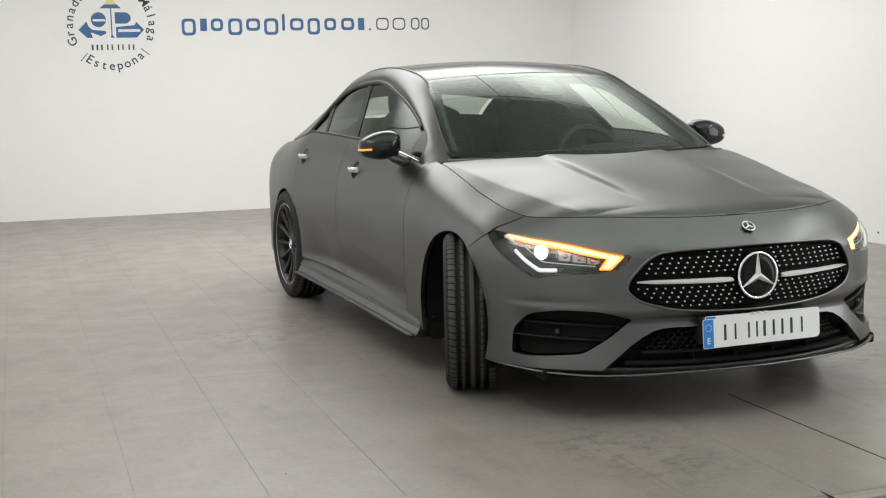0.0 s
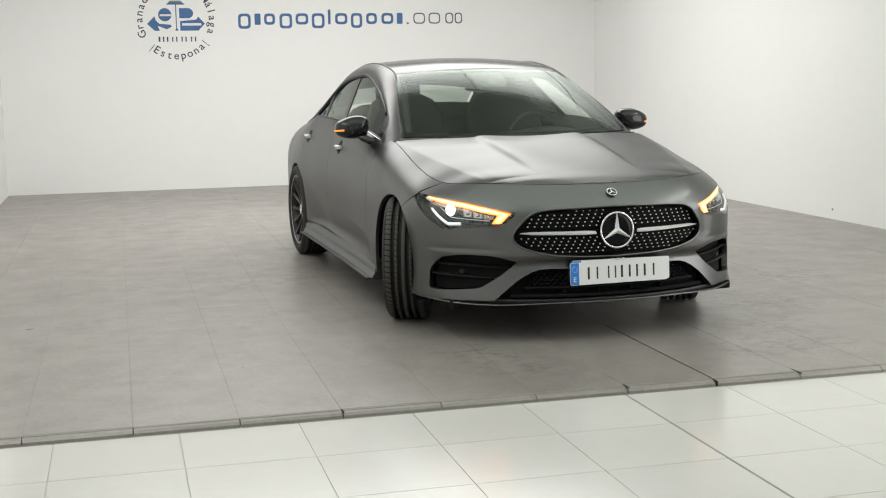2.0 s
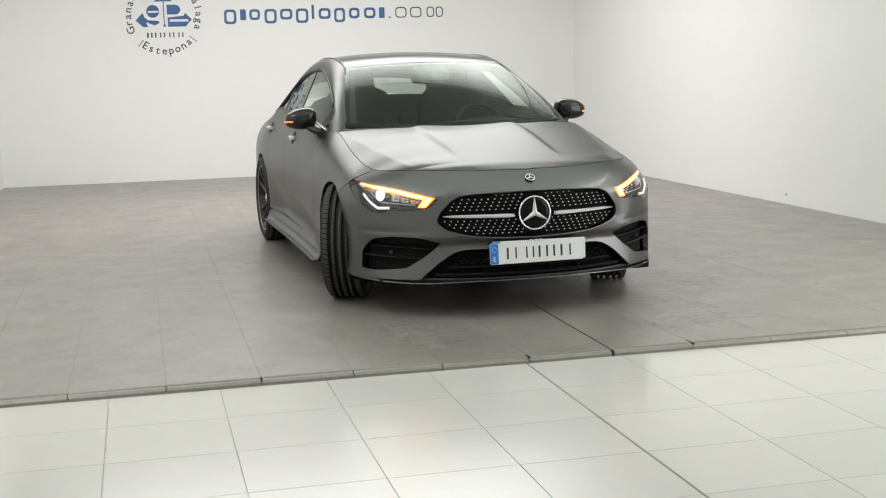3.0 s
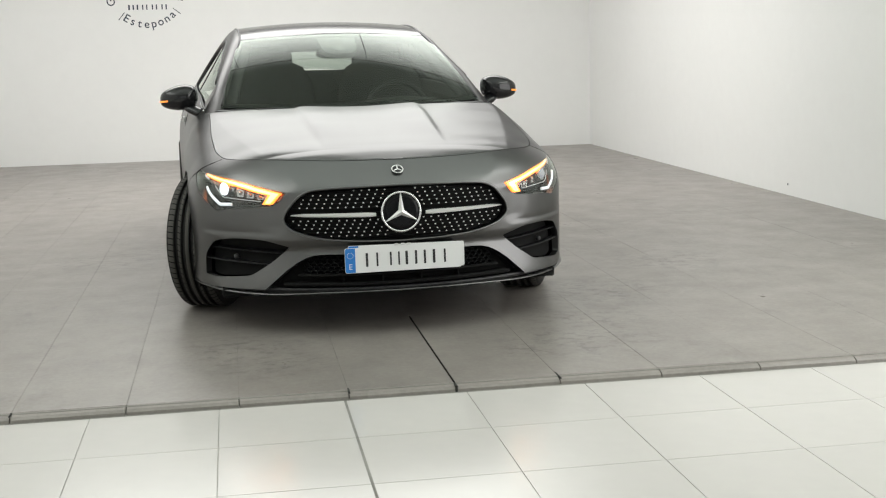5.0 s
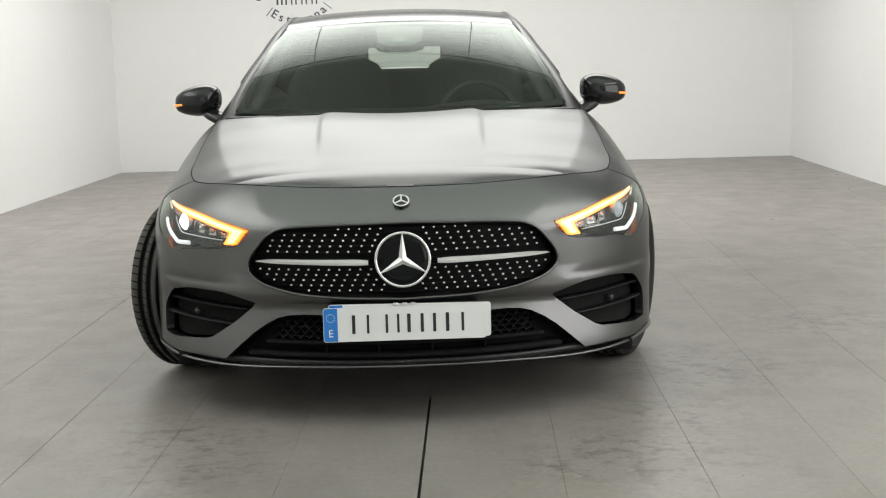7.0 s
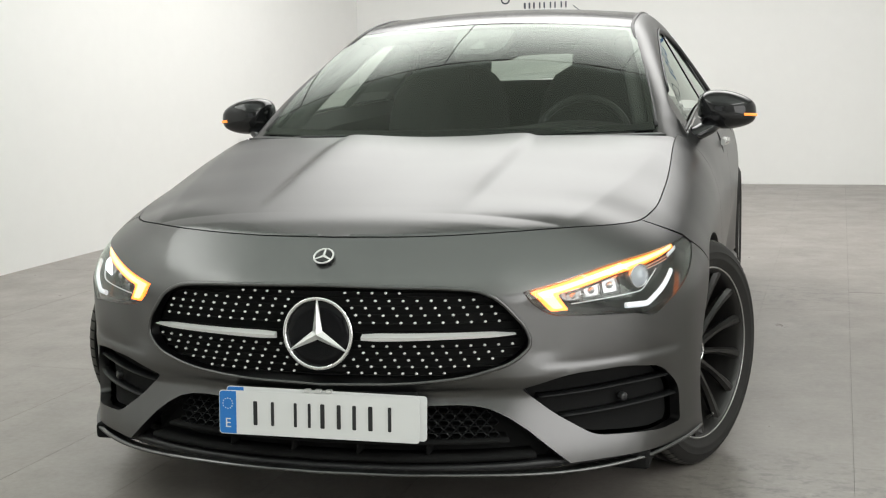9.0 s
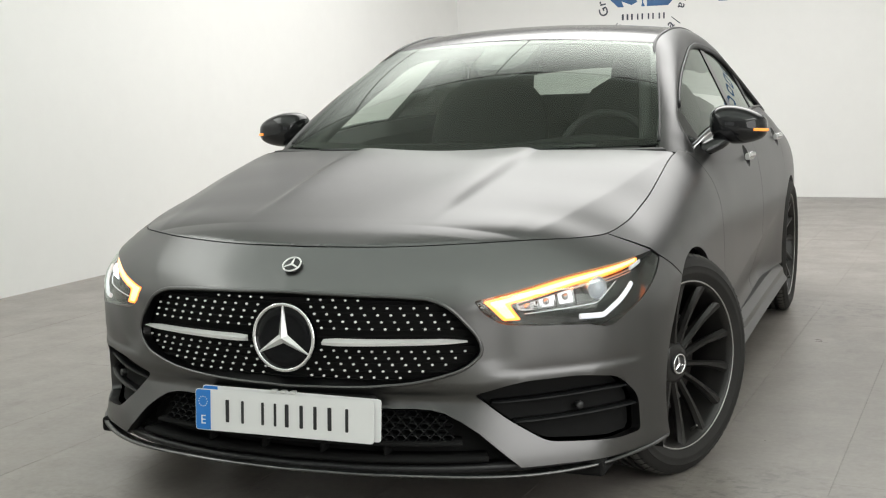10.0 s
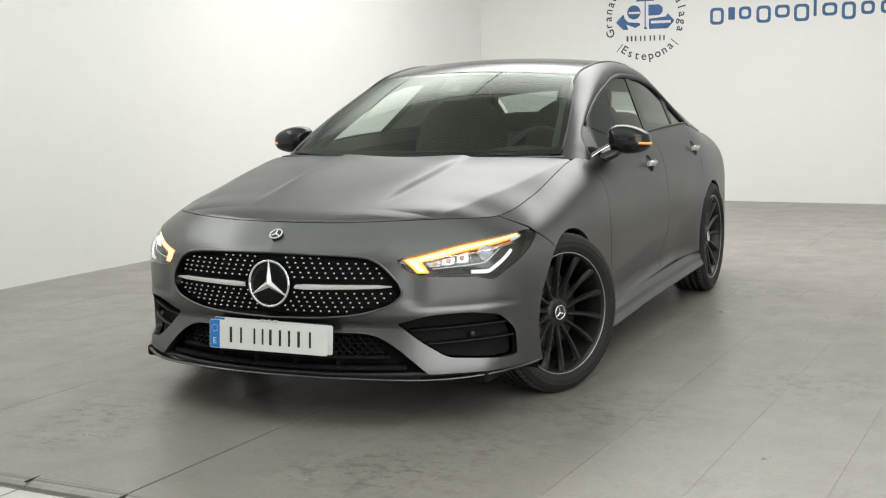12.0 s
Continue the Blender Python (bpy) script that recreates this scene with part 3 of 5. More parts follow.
def blob_mesh(sx, sy, sz, power=2.6, n=20, m=None):
    """A rounded cushion: a box swollen to a superellipsoid with half sizes sx, sy, sz."""
    bm = bmesh.new()
    got = bmesh.ops.create_icosphere(bm, subdivisions=3, radius=1.0)["verts"]
    for v in got:
        k = sum(abs(c) ** power for c in v.co) ** (-1 / power)
        v.co = Vector((v.co.x * k * sx, v.co.y * k * sy, v.co.z * k * sz))
    if m is not None:
        bmesh.ops.transform(bm, matrix=m, verts=got)
    for f in bm.faces:
        f.smooth = True
    return bm

# ---- the car ----
car = tagged(new("car"), "satin grey four-door coupe car with black wheels and lit amber indicators", "car")
car.matrix_basis = pose(2.607, 4.68, 0, 0, 0, 2.8)


def sides(v):
    return np.interp(v, _uv[:3000, 1], _uv[:3000, 0])


def on_side(s, off=0.0):
    """Lays (v, z) on the flank; s: 1 for the car's left, -1 for its right."""
    return lambda v, z: skin(s * av(v), z, off)


def arch(v0, z0, r, a0, a1, n=40):
    return [(v0 + r * math.cos(radians(a)), z0 + r * math.sin(radians(a))) for a in np.linspace(a0, a1, n)]


HUB_Z, BASE, R_ARCH = 0.33, 2.729, 0.347

# bumper and nose
A_COR, A_TIP, A_TIP2 = av(-0.43), av(-0.322), av(-0.302)
LAMP = [(au(0.495), 0.634, 0.004), (au(0.714), 0.6835, 0.08), (A_TIP, 0.710, 0.01), (A_TIP2, 0.692, 0.01), (av(-0.352), 0.662, 0.03), (av(-0.412), 0.630, 0.03), (au(0.827), 0.580, 0.03), (au(0.787), 0.542, 0.022),
        (au(0.742), 0.556, 0.02), (au(0.556), 0.571, 0.025), (au(0.511), 0.606, 0.02)]
lamp_loop = rounded(LAMP)
tops = [(a, float(SHOULDER(np.interp(a, _len, _uv[:, 1]))) - 0.0022) for a in np.linspace(0, A_COR, 60)]


def lamp_notch():
    """The bumper's edge round the headlamp, from its upper outer corner by the inner tip to the outer edge."""
    pts = [LAMP[2], LAMP[1], LAMP[0], *LAMP[:3:-1], LAMP[3]]
    out = [np.array(pts[0][:2])]
    for q, h, w in zip(pts, pts[1:], pts[2:]):
        q, h, w, r = np.array(q[:2]), np.array(h[:2]), np.array(w[:2]), h[2]
        lb, la = np.linalg.norm(q - h), np.linalg.norm(w - h)
        k = min(r, 0.48 * lb, 0.48 * la)
        s, e = h + (q - h) / lb * k, h + (w - h) / la * k
        out += [(1 - t) ** 2 * s + 2 * t * (1 - t) * h + t * t * e for t in np.linspace(0, 1, 9)]
    return [tuple(p) for p in out] + [LAMP[3][:2]]


front_arch = [(av(v), z) for v, z in arch(0, HUB_Z, R_ARCH, 122.5, 202)]
LOWER = [(0, 0.354), (au(0.34), 0.358, 0.02), (au(0.405), 0.349, 0.03), (au(0.49), 0.296, 0.03), (au(0.578), 0.206, 0.006), (au(0.3), 0.206), (0, 0.206)]
bumper_half = [*tops, *lamp_notch(), (av(-0.262), 0.668), *front_arch, (av(-0.335), 0.196), (au(0.80), 0.199), (au(0.67), 0.203), (au(0.590), 0.203), (au(0.50), 0.293), (au(0.46), 0.323),
               (au(0.42), 0.345), (au(0.385), 0.354), (au(0.34), 0.357), (0, 0.354)]
bumper_loop = resample(whole([p for p in bumper_half]), 0.010)
GRILLE = [(0, 0.656), (au(0.30), 0.650, 0.05), (au(0.424), 0.640, 0.06), (au(0.50), 0.548, 0.05), (au(0.514), 0.503, 0.03), (au(0.47), 0.462, 0.06), (au(0.36), 0.428, 0.08), (au(0.2), 0.413, 0.08), (0, 0.409)]
INTAKE = [(au(0.490), 0.392, 0.012), (au(0.59), 0.424, 0.05), (au(0.72), 0.427, 0.04), (au(0.805), 0.408, 0.04), (au(0.841), 0.345, 0.03), (au(0.844), 0.248, 0.015), (au(0.80), 0.243, 0.02),
          (au(0.65), 0.262, 0.03), (au(0.565), 0.325, 0.03)]
grille_loop = rounded(whole(GRILLE))
intake_loop = rounded(INTAKE)
lower_loop = rounded(whole(LOWER))
panel("front_bumper", [bumper_loop, grille_loop, intake_loop, mirrored(intake_loop)], skin, PAINT, car, 0.016, 0.03, "satin grey front bumper and nose panel")

for s in (1, -1):
    rear_arch_edge = arch(0, HUB_Z, R_ARCH, -22, 122)
    shoulder = [(v, float(SHOULDER(v)) - 0.0018) for v in np.linspace(-0.425, 0.43, 60)]
    fender = [*shoulder, (0.50, 0.936), (0.5615, 0.925), (0.5615, 0.245), (0.40, 0.242), *rear_arch_edge, (-0.258, 0.672), (-0.30, 0.698), (-0.316, 0.716)]
    panel("front_wing", [resample(fender, 0.012)], on_side(s), PAINT, car, 0.018, 0.02)

    def sill_line(v0, v1, n=40):
        return [(v, float(SHOULDER(v)) - 0.002) for v in np.linspace(v0, v1, n)]

    panel("front_door", [resample([*sill_line(0.565, 1.642), (1.642, 0.55), (1.657, 0.273), (0.565, 0.250)], 0.015), np.array(arc(1.375, 0.858, 0.054, 0, 350, 35, 0.044))], on_side(s), PAINT, car, 0.016, 0.015)
    rear_cut = arch(BASE, HUB_Z, R_ARCH + 0.012, 172, 130, 20)
    panel("rear_door", [resample([*sill_line(1.6455, 2.4435), (2.47, 0.80), *rear_cut[::-1], (2.37, 0.292), (1.6605, 0.273), (1.6455, 0.55)], 0.015), np.array(arc(2.365, 0.886, 0.054, 0, 350, 35, 0.044))], on_side(s), PAINT, car, 0.016, 0.015)
    quarter = [*sill_line(2.447, 2.75), *[(v, float(SHOULDER(v)) - 0.002) for v in np.linspace(2.8, 3.55, 30)], (3.55, 0.25), (3.1, 0.23), *arch(BASE, HUB_Z, R_ARCH, -15, 132, 40), (2.4735, 0.80)]
    panel("rear_wing", [resample(quarter, 0.015)], on_side(s), PAINT, car, 0.016, 0.015)

tail = [(a, float(SHOULDER(np.interp(a, _len, _uv[:, 1]))) - 0.01) for a in np.linspace(av(3.55), A_END - 0.002, 40)]
for s in (1, -1):
    panel("rear_bumper", [resample([*tail, (A_END - 0.002, 0.28), (av(3.55), 0.26)], 0.02)], lambda a, z, s=s: skin(s * a, z), PAINT, car, 0.04, 0.015)

# bonnet: crowned sheet with two ridges that fade towards the nose
edge_a = np.linspace(0, av(0.44), 400)
_hv = np.interp(edge_a, _len, _uv[:, 1])
_edge = skin(edge_a, SHOULDER(_hv))
_front = _edge[:, 1] < -0.45
CROWN = curve((-0.745, 0.757), (-0.64, 0.788), (-0.516, 0.812), (-0.366, 0.838), (-0.1, 0.886), (0.161, 0.932), (0.3, 0.951), (0.5, 0.975))


FOLD = curve((-0.80, 0.50), (-0.64, 0.548), (-0.42, 0.603), (-0.20, 0.655), (-0.07, 0.682), (0.20, 0.726), (0.45, 0.752))


def bonnet(u, v):
    """Flat-crowned middle, a sharp fold from the pillars to the nose with steeper flanks outside it, and two crests."""
    ub, ze = np.interp(v, _edge[:, 1], _edge[:, 0]), np.interp(v, _edge[:, 1], _edge[:, 2])
    ub = np.maximum(ub, 0.05)
    uf = np.minimum(FOLD(v), ub - 0.004)
    top = np.maximum(CROWN(v), ze)
    steep, level = 0.44 * (ub - uf), 0.76 * np.maximum(top - ze, 1e-4)
    fold_z = ze + steep * level / (steep**3 + level**3) ** (1 / 3)
    w = np.abs(u)
    x = w - uf
    past = 0.5 * (x + np.sqrt(x * x + 0.008**2))
    full = 0.5 * ((ub - uf) + np.sqrt((ub - uf) ** 2 + 0.008**2))
    bow = (top - fold_z) * (ub / uf) ** 2.6
    z = top - (top - fold_z) * (w / uf) ** 2.6 - (top - bow - ze) * past / full
    away = w - 0.274 - 0.030 * ease(v, -0.6, 0.2)
    raised = np.where(away < 0, np.exp(-((away / 0.15) ** 2)), 1.0) * 0.5 * (1 - np.tanh((away - 0.012) / 0.014))
    back = np.maximum(v - np.interp(w, _edge[_front, 0], _edge[_front, 1]), 0) / 0.075
    z = z + 0.0032 * ease(w, 0.12, 0.36) * (1 - ease(w, 0.50, 0.57)) * back * np.exp(1 - back)
    z = z + 0.0135 * raised * ease(v, -0.62, -0.10) * (1 - 0.3 * ease(v, 0.05, 0.32))
    return np.stack([u, v, z], -1)


def bonnet_rear(u):
    return 0.285 + 0.145 * (np.abs(u) / 0.757) ** 2


half = [tuple(p[:2]) for p in _edge[::6]]
rear = [(u, float(bonnet_rear(u))) for u in np.linspace(_edge[-1, 0] - 0.01, 0, 40)]
half = [p for p in half if p[1] < bonnet_rear(p[0]) - 0.004] + rear
panel("bonnet", [resample(whole(half), 0.012)], bonnet, PAINT, car, 0.011, 0.014, "satin grey bonnet with two raised ridges")

# glasshouse: inner rail (screen and roof edge) and outer rail (door window edge), each as v, z along the arch
RAIL_U = curve((0.45, 0.708), (0.509, 0.697), (0.85, 0.625), (1.178, 0.547), (1.45, 0.537), (1.8, 0.532), (2.15, 0.527), (2.5, 0.522), (2.9, 0.545), (3.25, 0.61))
INNER = path3((0.470, 0.932), (0.509, 0.959), (0.65, 1.038), (0.78, 1.110), (0.98, 1.212), (1.178, 1.307), (1.45, 1.362), (1.72, 1.382), (1.95, 1.379), (2.20, 1.356), (2.40, 1.313), (2.60, 1.255),
              (2.80, 1.178), (2.95, 1.115), (3.04, 1.068), (3.10, 1.030), (3.15, 0.985))
OUTER = path3((0.60, 0.890), (0.655, 0.925), (0.70, 1.018), (0.82, 1.086), (1.06, 1.176), (1.38, 1.259), (1.60, 1.302), (1.76, 1.317), (1.93, 1.310), (2.15, 1.287), (2.28, 1.250), (2.36, 1.193),
              (2.45, 1.110), (2.58, 1.022), (2.75, 1.003), (2.92, 0.982), (3.10, 0.962))
ROOF_Z = curve((1.05, 1.320), (1.10, 1.335), (1.3, 1.377), (1.6, 1.408), (1.85, 1.414), (2.15, 1.400), (2.5, 1.330), (2.9, 1.180), (3.22, 1.03))


def flank_glass(v, z, off=0.0):
    return sides(v) - INSET(v) - 0.66 * (z - SHOULDER(v)) - off


def screen(s, t, off=0.0):
    s, t = np.asarray(s, float), np.asarray(t, float)
    low = np.stack([0.700 * s, 0.315 + 0.190 * s**2, 0.948 + 0.008 * s**2], -1)
    top = np.stack([0.547 * s, 1.105 + 0.075 * s**2, 1.335 - 0.027 * s**2], -1)
    n = np.array([0.0, -0.42, 0.907])
    return low + (top - low) * t[..., None] + n * (0.022 * 4 * t * (1 - t) - off)[..., None]


def roof(s, v, off=0.0):
    s, v = np.asarray(s, float), np.asarray(v, float)
    f = np.interp(np.clip(v, 0.5, 3.15), *_inner_table)
    zr = ROOF_Z(v)
    return np.stack([RAIL_U(v) * s, v, zr - (zr - f) * s**2 - off], -1)


_k = INNER(np.linspace(0, 1, 600))
_inner_table = (_k[:, 0], _k[:, 1])


screen_loop = resample([(-1, 0.0), (1, 0.0), (1, 1.0), (-1, 1.0)], 0.03)
windscreen = panel("windscreen", [screen_loop], screen, WINDSCREEN_GLASS, car, 0.06, 0.0, "clear windscreen with a black printed border")
windscreen.visible_shadow = False
pane_hole = rounded([(-0.968, 0.05, 0.05), (0.968, 0.05, 0.05), (0.966, 0.972, 0.04), (-0.966, 0.972, 0.04)], 0.03)
part("screen_border", panel_mesh([screen_loop, pane_hole], lambda s, t: screen(s, t, 0.004), 0.06, 0.0), INSET_BLACK, windscreen, "black printed screen border")
part("cowl", sweep_mesh([(u, 0.305 + 0.165 * (u / 0.72) ** 2, 0.934) for u in np.linspace(-0.72, 0.72, 30)], [(-0.03, -0.03), (0.03, -0.03), (0.03, 0.008), (-0.03, 0.012)]), SATIN_BLACK, car)

roof_front = [(s, 1.112 + 0.075 * s * s) for s in np.linspace(-1, 1, 40)]
panel("roof", [resample(roof_front + [(1, 2.44), (-1, 2.44)], 0.04)], roof, ROOF_GLASS, car, 0.05, 0.01, "dark glossy panoramic glass roof")
panel("headliner", [resample([(-0.97, 1.22), (0.97, 1.22), (0.97, 2.74), (-0.97, 2.74)], 0.06)], lambda s, v: roof(s, v, 0.035 - 0.02 * ease(v, 2.2, 2.6)), HEADLINER, car, 0.1, 0.0)
rear_pane = panel("rear_window", [resample([(-0.97, 2.46), (0.97, 2.46), (0.95, 3.06), (-0.95, 3.06)], 0.04)], roof, REAR_GLASS, car, 0.06, 0.0)
rear_pane.visible_shadow = False


def deck(s, v):
    wide = np.interp(v, [3.1, 3.3, 3.72], [0.56, 0.58, 0.55])
    return np.stack([wide * s, v, np.interp(v, [3.1, 3.3, 3.72], [1.045, 0.985, 0.950]) - 0.05 * s**2], -1)


panel("boot_lid", [resample([(-1, 3.08), (1, 3.08), (1, 3.70), (-1, 3.70)], 0.05)], deck, PAINT, car, 0.06, 0.015)


def rail_frame(s, under=0.0):
    """The painted pillar and roof rail between screen, roof and door windows; under: how far below it a lining lies."""
    bm = bmesh.new()
    t, w = np.linspace(0, 1, 140), np.linspace(0, 1, 11)
    pi, po = INNER(t), OUTER(t)
    a = np.stack([RAIL_U(pi[:, 0]), pi[:, 0], pi[:, 1]], 1)
    b = np.stack([flank_glass(po[:, 0], po[:, 1], -0.004), po[:, 0], po[:, 1]], 1)
    n = np.cross(np.gradient(a, axis=0), b - a)
    n /= np.linalg.norm(n, axis=1)[:, None]
    n *= np.where(n[:, 2:] < 0, -1, 1)
    swell = np.clip(np.linalg.norm(b - a, axis=1) * 0.12, 0.006, 0.017)
    a, b = a - n * under, b - n * under
    cols = [a - n * 0.018]
    for k in w:
        cols.append(a + (b - a) * k + n * (swell * (4 * k * (1 - k)) ** 0.7)[:, None])
    cols.append(b - n * 0.018)
    grid = [[bm.verts.new((s * p[0], p[1], p[2])) for p in c] for c in cols]
    for j, (c, d) in enumerate(zip(grid, grid[1:])):
        for i in range(len(t) - 1):
            f = bm.faces.new((c[i], c[i + 1], d[i + 1], d[i]))
            f.smooth = True
    for j in (1, len(cols) - 2):
        for i in range(len(t) - 1):
            e = bm.edges.get((grid[j][i], grid[j][i + 1]))
            e.smooth = False
    bmesh.ops.recalc_face_normals(bm, faces=bm.faces)
    return bm


def lean(points):
    return resample(points, 0.02)


_o = OUTER(np.linspace(0, 1, 400))


def top_edge(v0, v1, n=30):
    return [(v, float(np.interp(v, _o[20:, 0], _o[20:, 1])) - 0.004) for v in np.linspace(v0, v1, n)]


def bottom_edge(v0, v1, n=20):
    return [(v, float(SHOULDER(v)) + 0.006) for v in np.linspace(v0, v1, n)]


for s in (1, -1):
    part("pillar_frame", rail_frame(s), PAINT, car, "satin grey windscreen pillar and roof rail")
    part("pillar_lining", rail_frame(s, 0.02), MATT_BLACK, car, "black inner pillar lining")

    edge_run = INNER(np.linspace(0.02, 0.80, 90))
    part("screen_seal", tube_mesh([(s * (float(RAIL_U(v)) - 0.002), v, z + 0.001) for v, z in edge_run], 0.0065, 8, 0.005), SATIN_BLACK, car, "black seal beside windscreen and roof")

    def glass_face(off, s=s):
        return lambda v, z: np.stack([s * flank_glass(v, z, off), v, z], -1)

    front = panel("front_door_window", [lean([*bottom_edge(0.80, 1.605), *top_edge(1.885, 0.80)])], glass_face(0.008), DOOR_GLASS, car, 0.05, 0.0)
    back = panel("rear_door_window", [lean([*bottom_edge(1.665, 2.20), *top_edge(2.36, 1.945)])], glass_face(0.008), SIDE_GLASS, car, 0.05, 0.0)
    last = panel("quarter_window", [lean([*bottom_edge(2.235, 2.54, 8), *top_edge(2.56, 2.39, 8)])], glass_face(0.008), SIDE_GLASS, car, 0.04, 0.0)
    for pane in (front, back, last):
        pane.visible_shadow = False
    panel("door_pillar_trim", [lean([(1.597, float(SHOULDER(1.6)) + 0.004), (1.672, float(SHOULDER(1.67)) + 0.004), *top_edge(1.952, 1.877, 5)])], glass_face(0.004), GLOSS_BLACK, car, 0.04, 0.01)
    panel("quarter_trim", [lean([(2.195, float(SHOULDER(2.2)) + 0.004), (2.238, float(SHOULDER(2.24)) + 0.004), *top_edge(2.395, 2.355, 4)])], glass_face(0.004), SATIN_BLACK, car, 0.04, 0.01)
    panel("mirror_sail", [lean([*bottom_edge(0.665, 0.81, 8), *top_edge(0.81, 0.70, 6)])], glass_face(0.002), GLOSS_BLACK, car, 0.03, 0.01)
    sill = [(s * (flank_glass(v, SHOULDER(v)) + 0.001), v, SHOULDER(v) + 0.003) for v in np.linspace(0.66, 2.58, 80)]
    part("window_seal", tube_mesh(sill, 0.006, 8, 0.006), SATIN_BLACK, car)
    part("sill_trim", tube_mesh([(s * (flank_glass(v, SHOULDER(v)) + 0.006), v, SHOULDER(v) - 0.002) for v in np.linspace(0.66, 0.96, 12)], 0.006, 8, 0.004), CHROME, car, "short bright trim by the mirror foot")

    arch_line = [(s * (float(flank_glass(v, z)) + 0.0025), v, z) for v, z in ((v, z - 0.010) for v, z in _o[45:372:4])]
    part("window_arch_seal", tube_mesh(arch_line, 0.0055, 8, 0.011), SATIN_BLACK, car, "black seal along the window arch")

    # side skirt under the doors
    spine = [(s * (float(sides(v)) - 0.018), v, 0.205 + 0.019 * (v - 0.355)) for v in np.linspace(0.355, 2.375, 50)]
    sec = [(-0.05, 0.050), (-0.006, 0.046), (0.020, 0.020), (0.024, -0.004), (0.041, -0.030), (0.037, -0.039), (-0.06, -0.042)]
    skirt = sweep_mesh(spine, [(x * s, y) for x, y in sec])
    for f in skirt.faces:
        f.smooth = False
    part("side_skirt", skirt, PAINT, car)
    part("skirt_blade", sweep_mesh([(s * (float(sides(v)) - 0.012), v, 0.184 + 0.019 * (v - 0.355)) for v in np.linspace(0.37, 2.36, 40)], [(-0.06, -0.012), (-0.010, -0.012), (-0.010, -0.018), (-0.06, -0.020)]), SATIN_BLACK, car)

# splitter under the bumper
a_run = np.linspace(-av(-0.352), av(-0.352), 120)
spine = skin(a_run, 0.199 + 0 * a_run, 0.024)
part("splitter", sweep_mesh(spine, [(0.002, 0.010), (0.004, 0.004), (0.002, -0.008), (-0.05, -0.008), (-0.05, 0.010)]), SATIN_BLACK, car, "black front splitter")
a_run = np.linspace(-av(-0.338), av(-0.338), 140)
out = np.abs(a_run) / av(-0.338)
lip = skin(a_run, 0.197 - 0.012 * bell(out, 0.58, 0.22) + 0.006 * out**12, -0.001 + 0.006 * out**12)
part("splitter_lip", sweep_mesh(lip, [(0.009, 0.002), (0.010, -0.003), (-0.012, -0.005), (-0.02, 0.003)]), PAINT, car, "thin grey blade on the splitter's edge")

# grille: black insert with bright studs, two bars and a round emblem
grille = panel("grille", [grille_loop], skin_off(0.040), MATT_BLACK, car, 0.03, 0.0, "black grille with rows of small bright studs")
ring = skin(grille_loop[:, 0], grille_loop[:, 1], 0.001)
part("grille_surround", tube_mesh(ring, 0.005, 8, closed=True, up=(0, -1, 0)), PAINT, grille)
for z in np.linspace(0.43, 0.645, 11):
    reach = max((abs(a) for a, zz in grille_loop if abs(zz - z) < 0.006), default=0.3) - 0.012
    run = np.linspace(-reach, reach, 40)
    part("slat", sweep_mesh(skin(run, z + 0 * run, 0.033), [(0.005, 0.001), (0.005, -0.001), (-0.006, -0.002), (-0.006, 0.002)]), MATT_BLACK, grille)
stud_bm = bmesh.new()
bmesh.ops.create_icosphere(stud_bm, subdivisions=1, radius=1.0)
for v in stud_bm.verts:
    v.co = Vector((v.co.x * 0.0045, v.co.y * 0.005, v.co.z * 0.0037))
stud_mesh = bpy.data.meshes.new("stud")
stud_bm.to_mesh(stud_mesh)
stud_bm.free()
stud_mesh.materials.append(BAR_SILVER)
for p in stud_mesh.polygons:
    p.use_smooth = True
shrunk = (grille_loop - (0, 0.53)) * (0.955, 0.88) + (0, 0.53)
for row, z in enumerate((0.637, 0.619, 0.601, 0.583, 0.565, 0.507, 0.490, 0.473, 0.456, 0.439, 0.423)):
    for k in range(-17, 18):
        a = 0.0345 * (k + 0.27 * (row % 5) * (1 if k >= 0 else -1))
        zz = z
        if abs(a) < 0.06 or math.hypot(a, zz - 0.537) < 0.102 or not inside(np.array([a]), np.array([zz]), [shrunk])[0]:
            continue
        stud = new("stud", stud_mesh)
        stud.parent = grille
        stud.location = skin(a, zz, 0.015)
for s in (1, -1):
    run = np.linspace(0.112, au(0.477), 24)
    thick = np.interp(np.linspace(0, 1, 24), [0, 0.1, 0.85, 1], [0.008, 0.0105, 0.0075, 0.002])
    bm = bmesh.new()
    rows = []
    for a, h in zip(run, thick):
        z = 0.529 + 0.012 * (a - 0.11)
        rows.append([bm.verts.new(skin(s * a, z + dz, o)) for dz, o in ((h, 0.012), (h * 0.25, -0.004), (-h * 0.6, -0.002), (-h, 0.012))])
    for p, q in zip(rows, rows[1:]):
        for i in range(4):
            f = bm.faces.new((p[i], p[(i + 1) % 4], q[(i + 1) % 4], q[i]))
    bm.faces.new(rows[0])
    bm.faces.new(rows[-1])
    bmesh.ops.recalc_face_normals(bm, faces=bm.faces)
    part("grille_bar", bm, BAR_SILVER, grille, "satin silver grille bar")


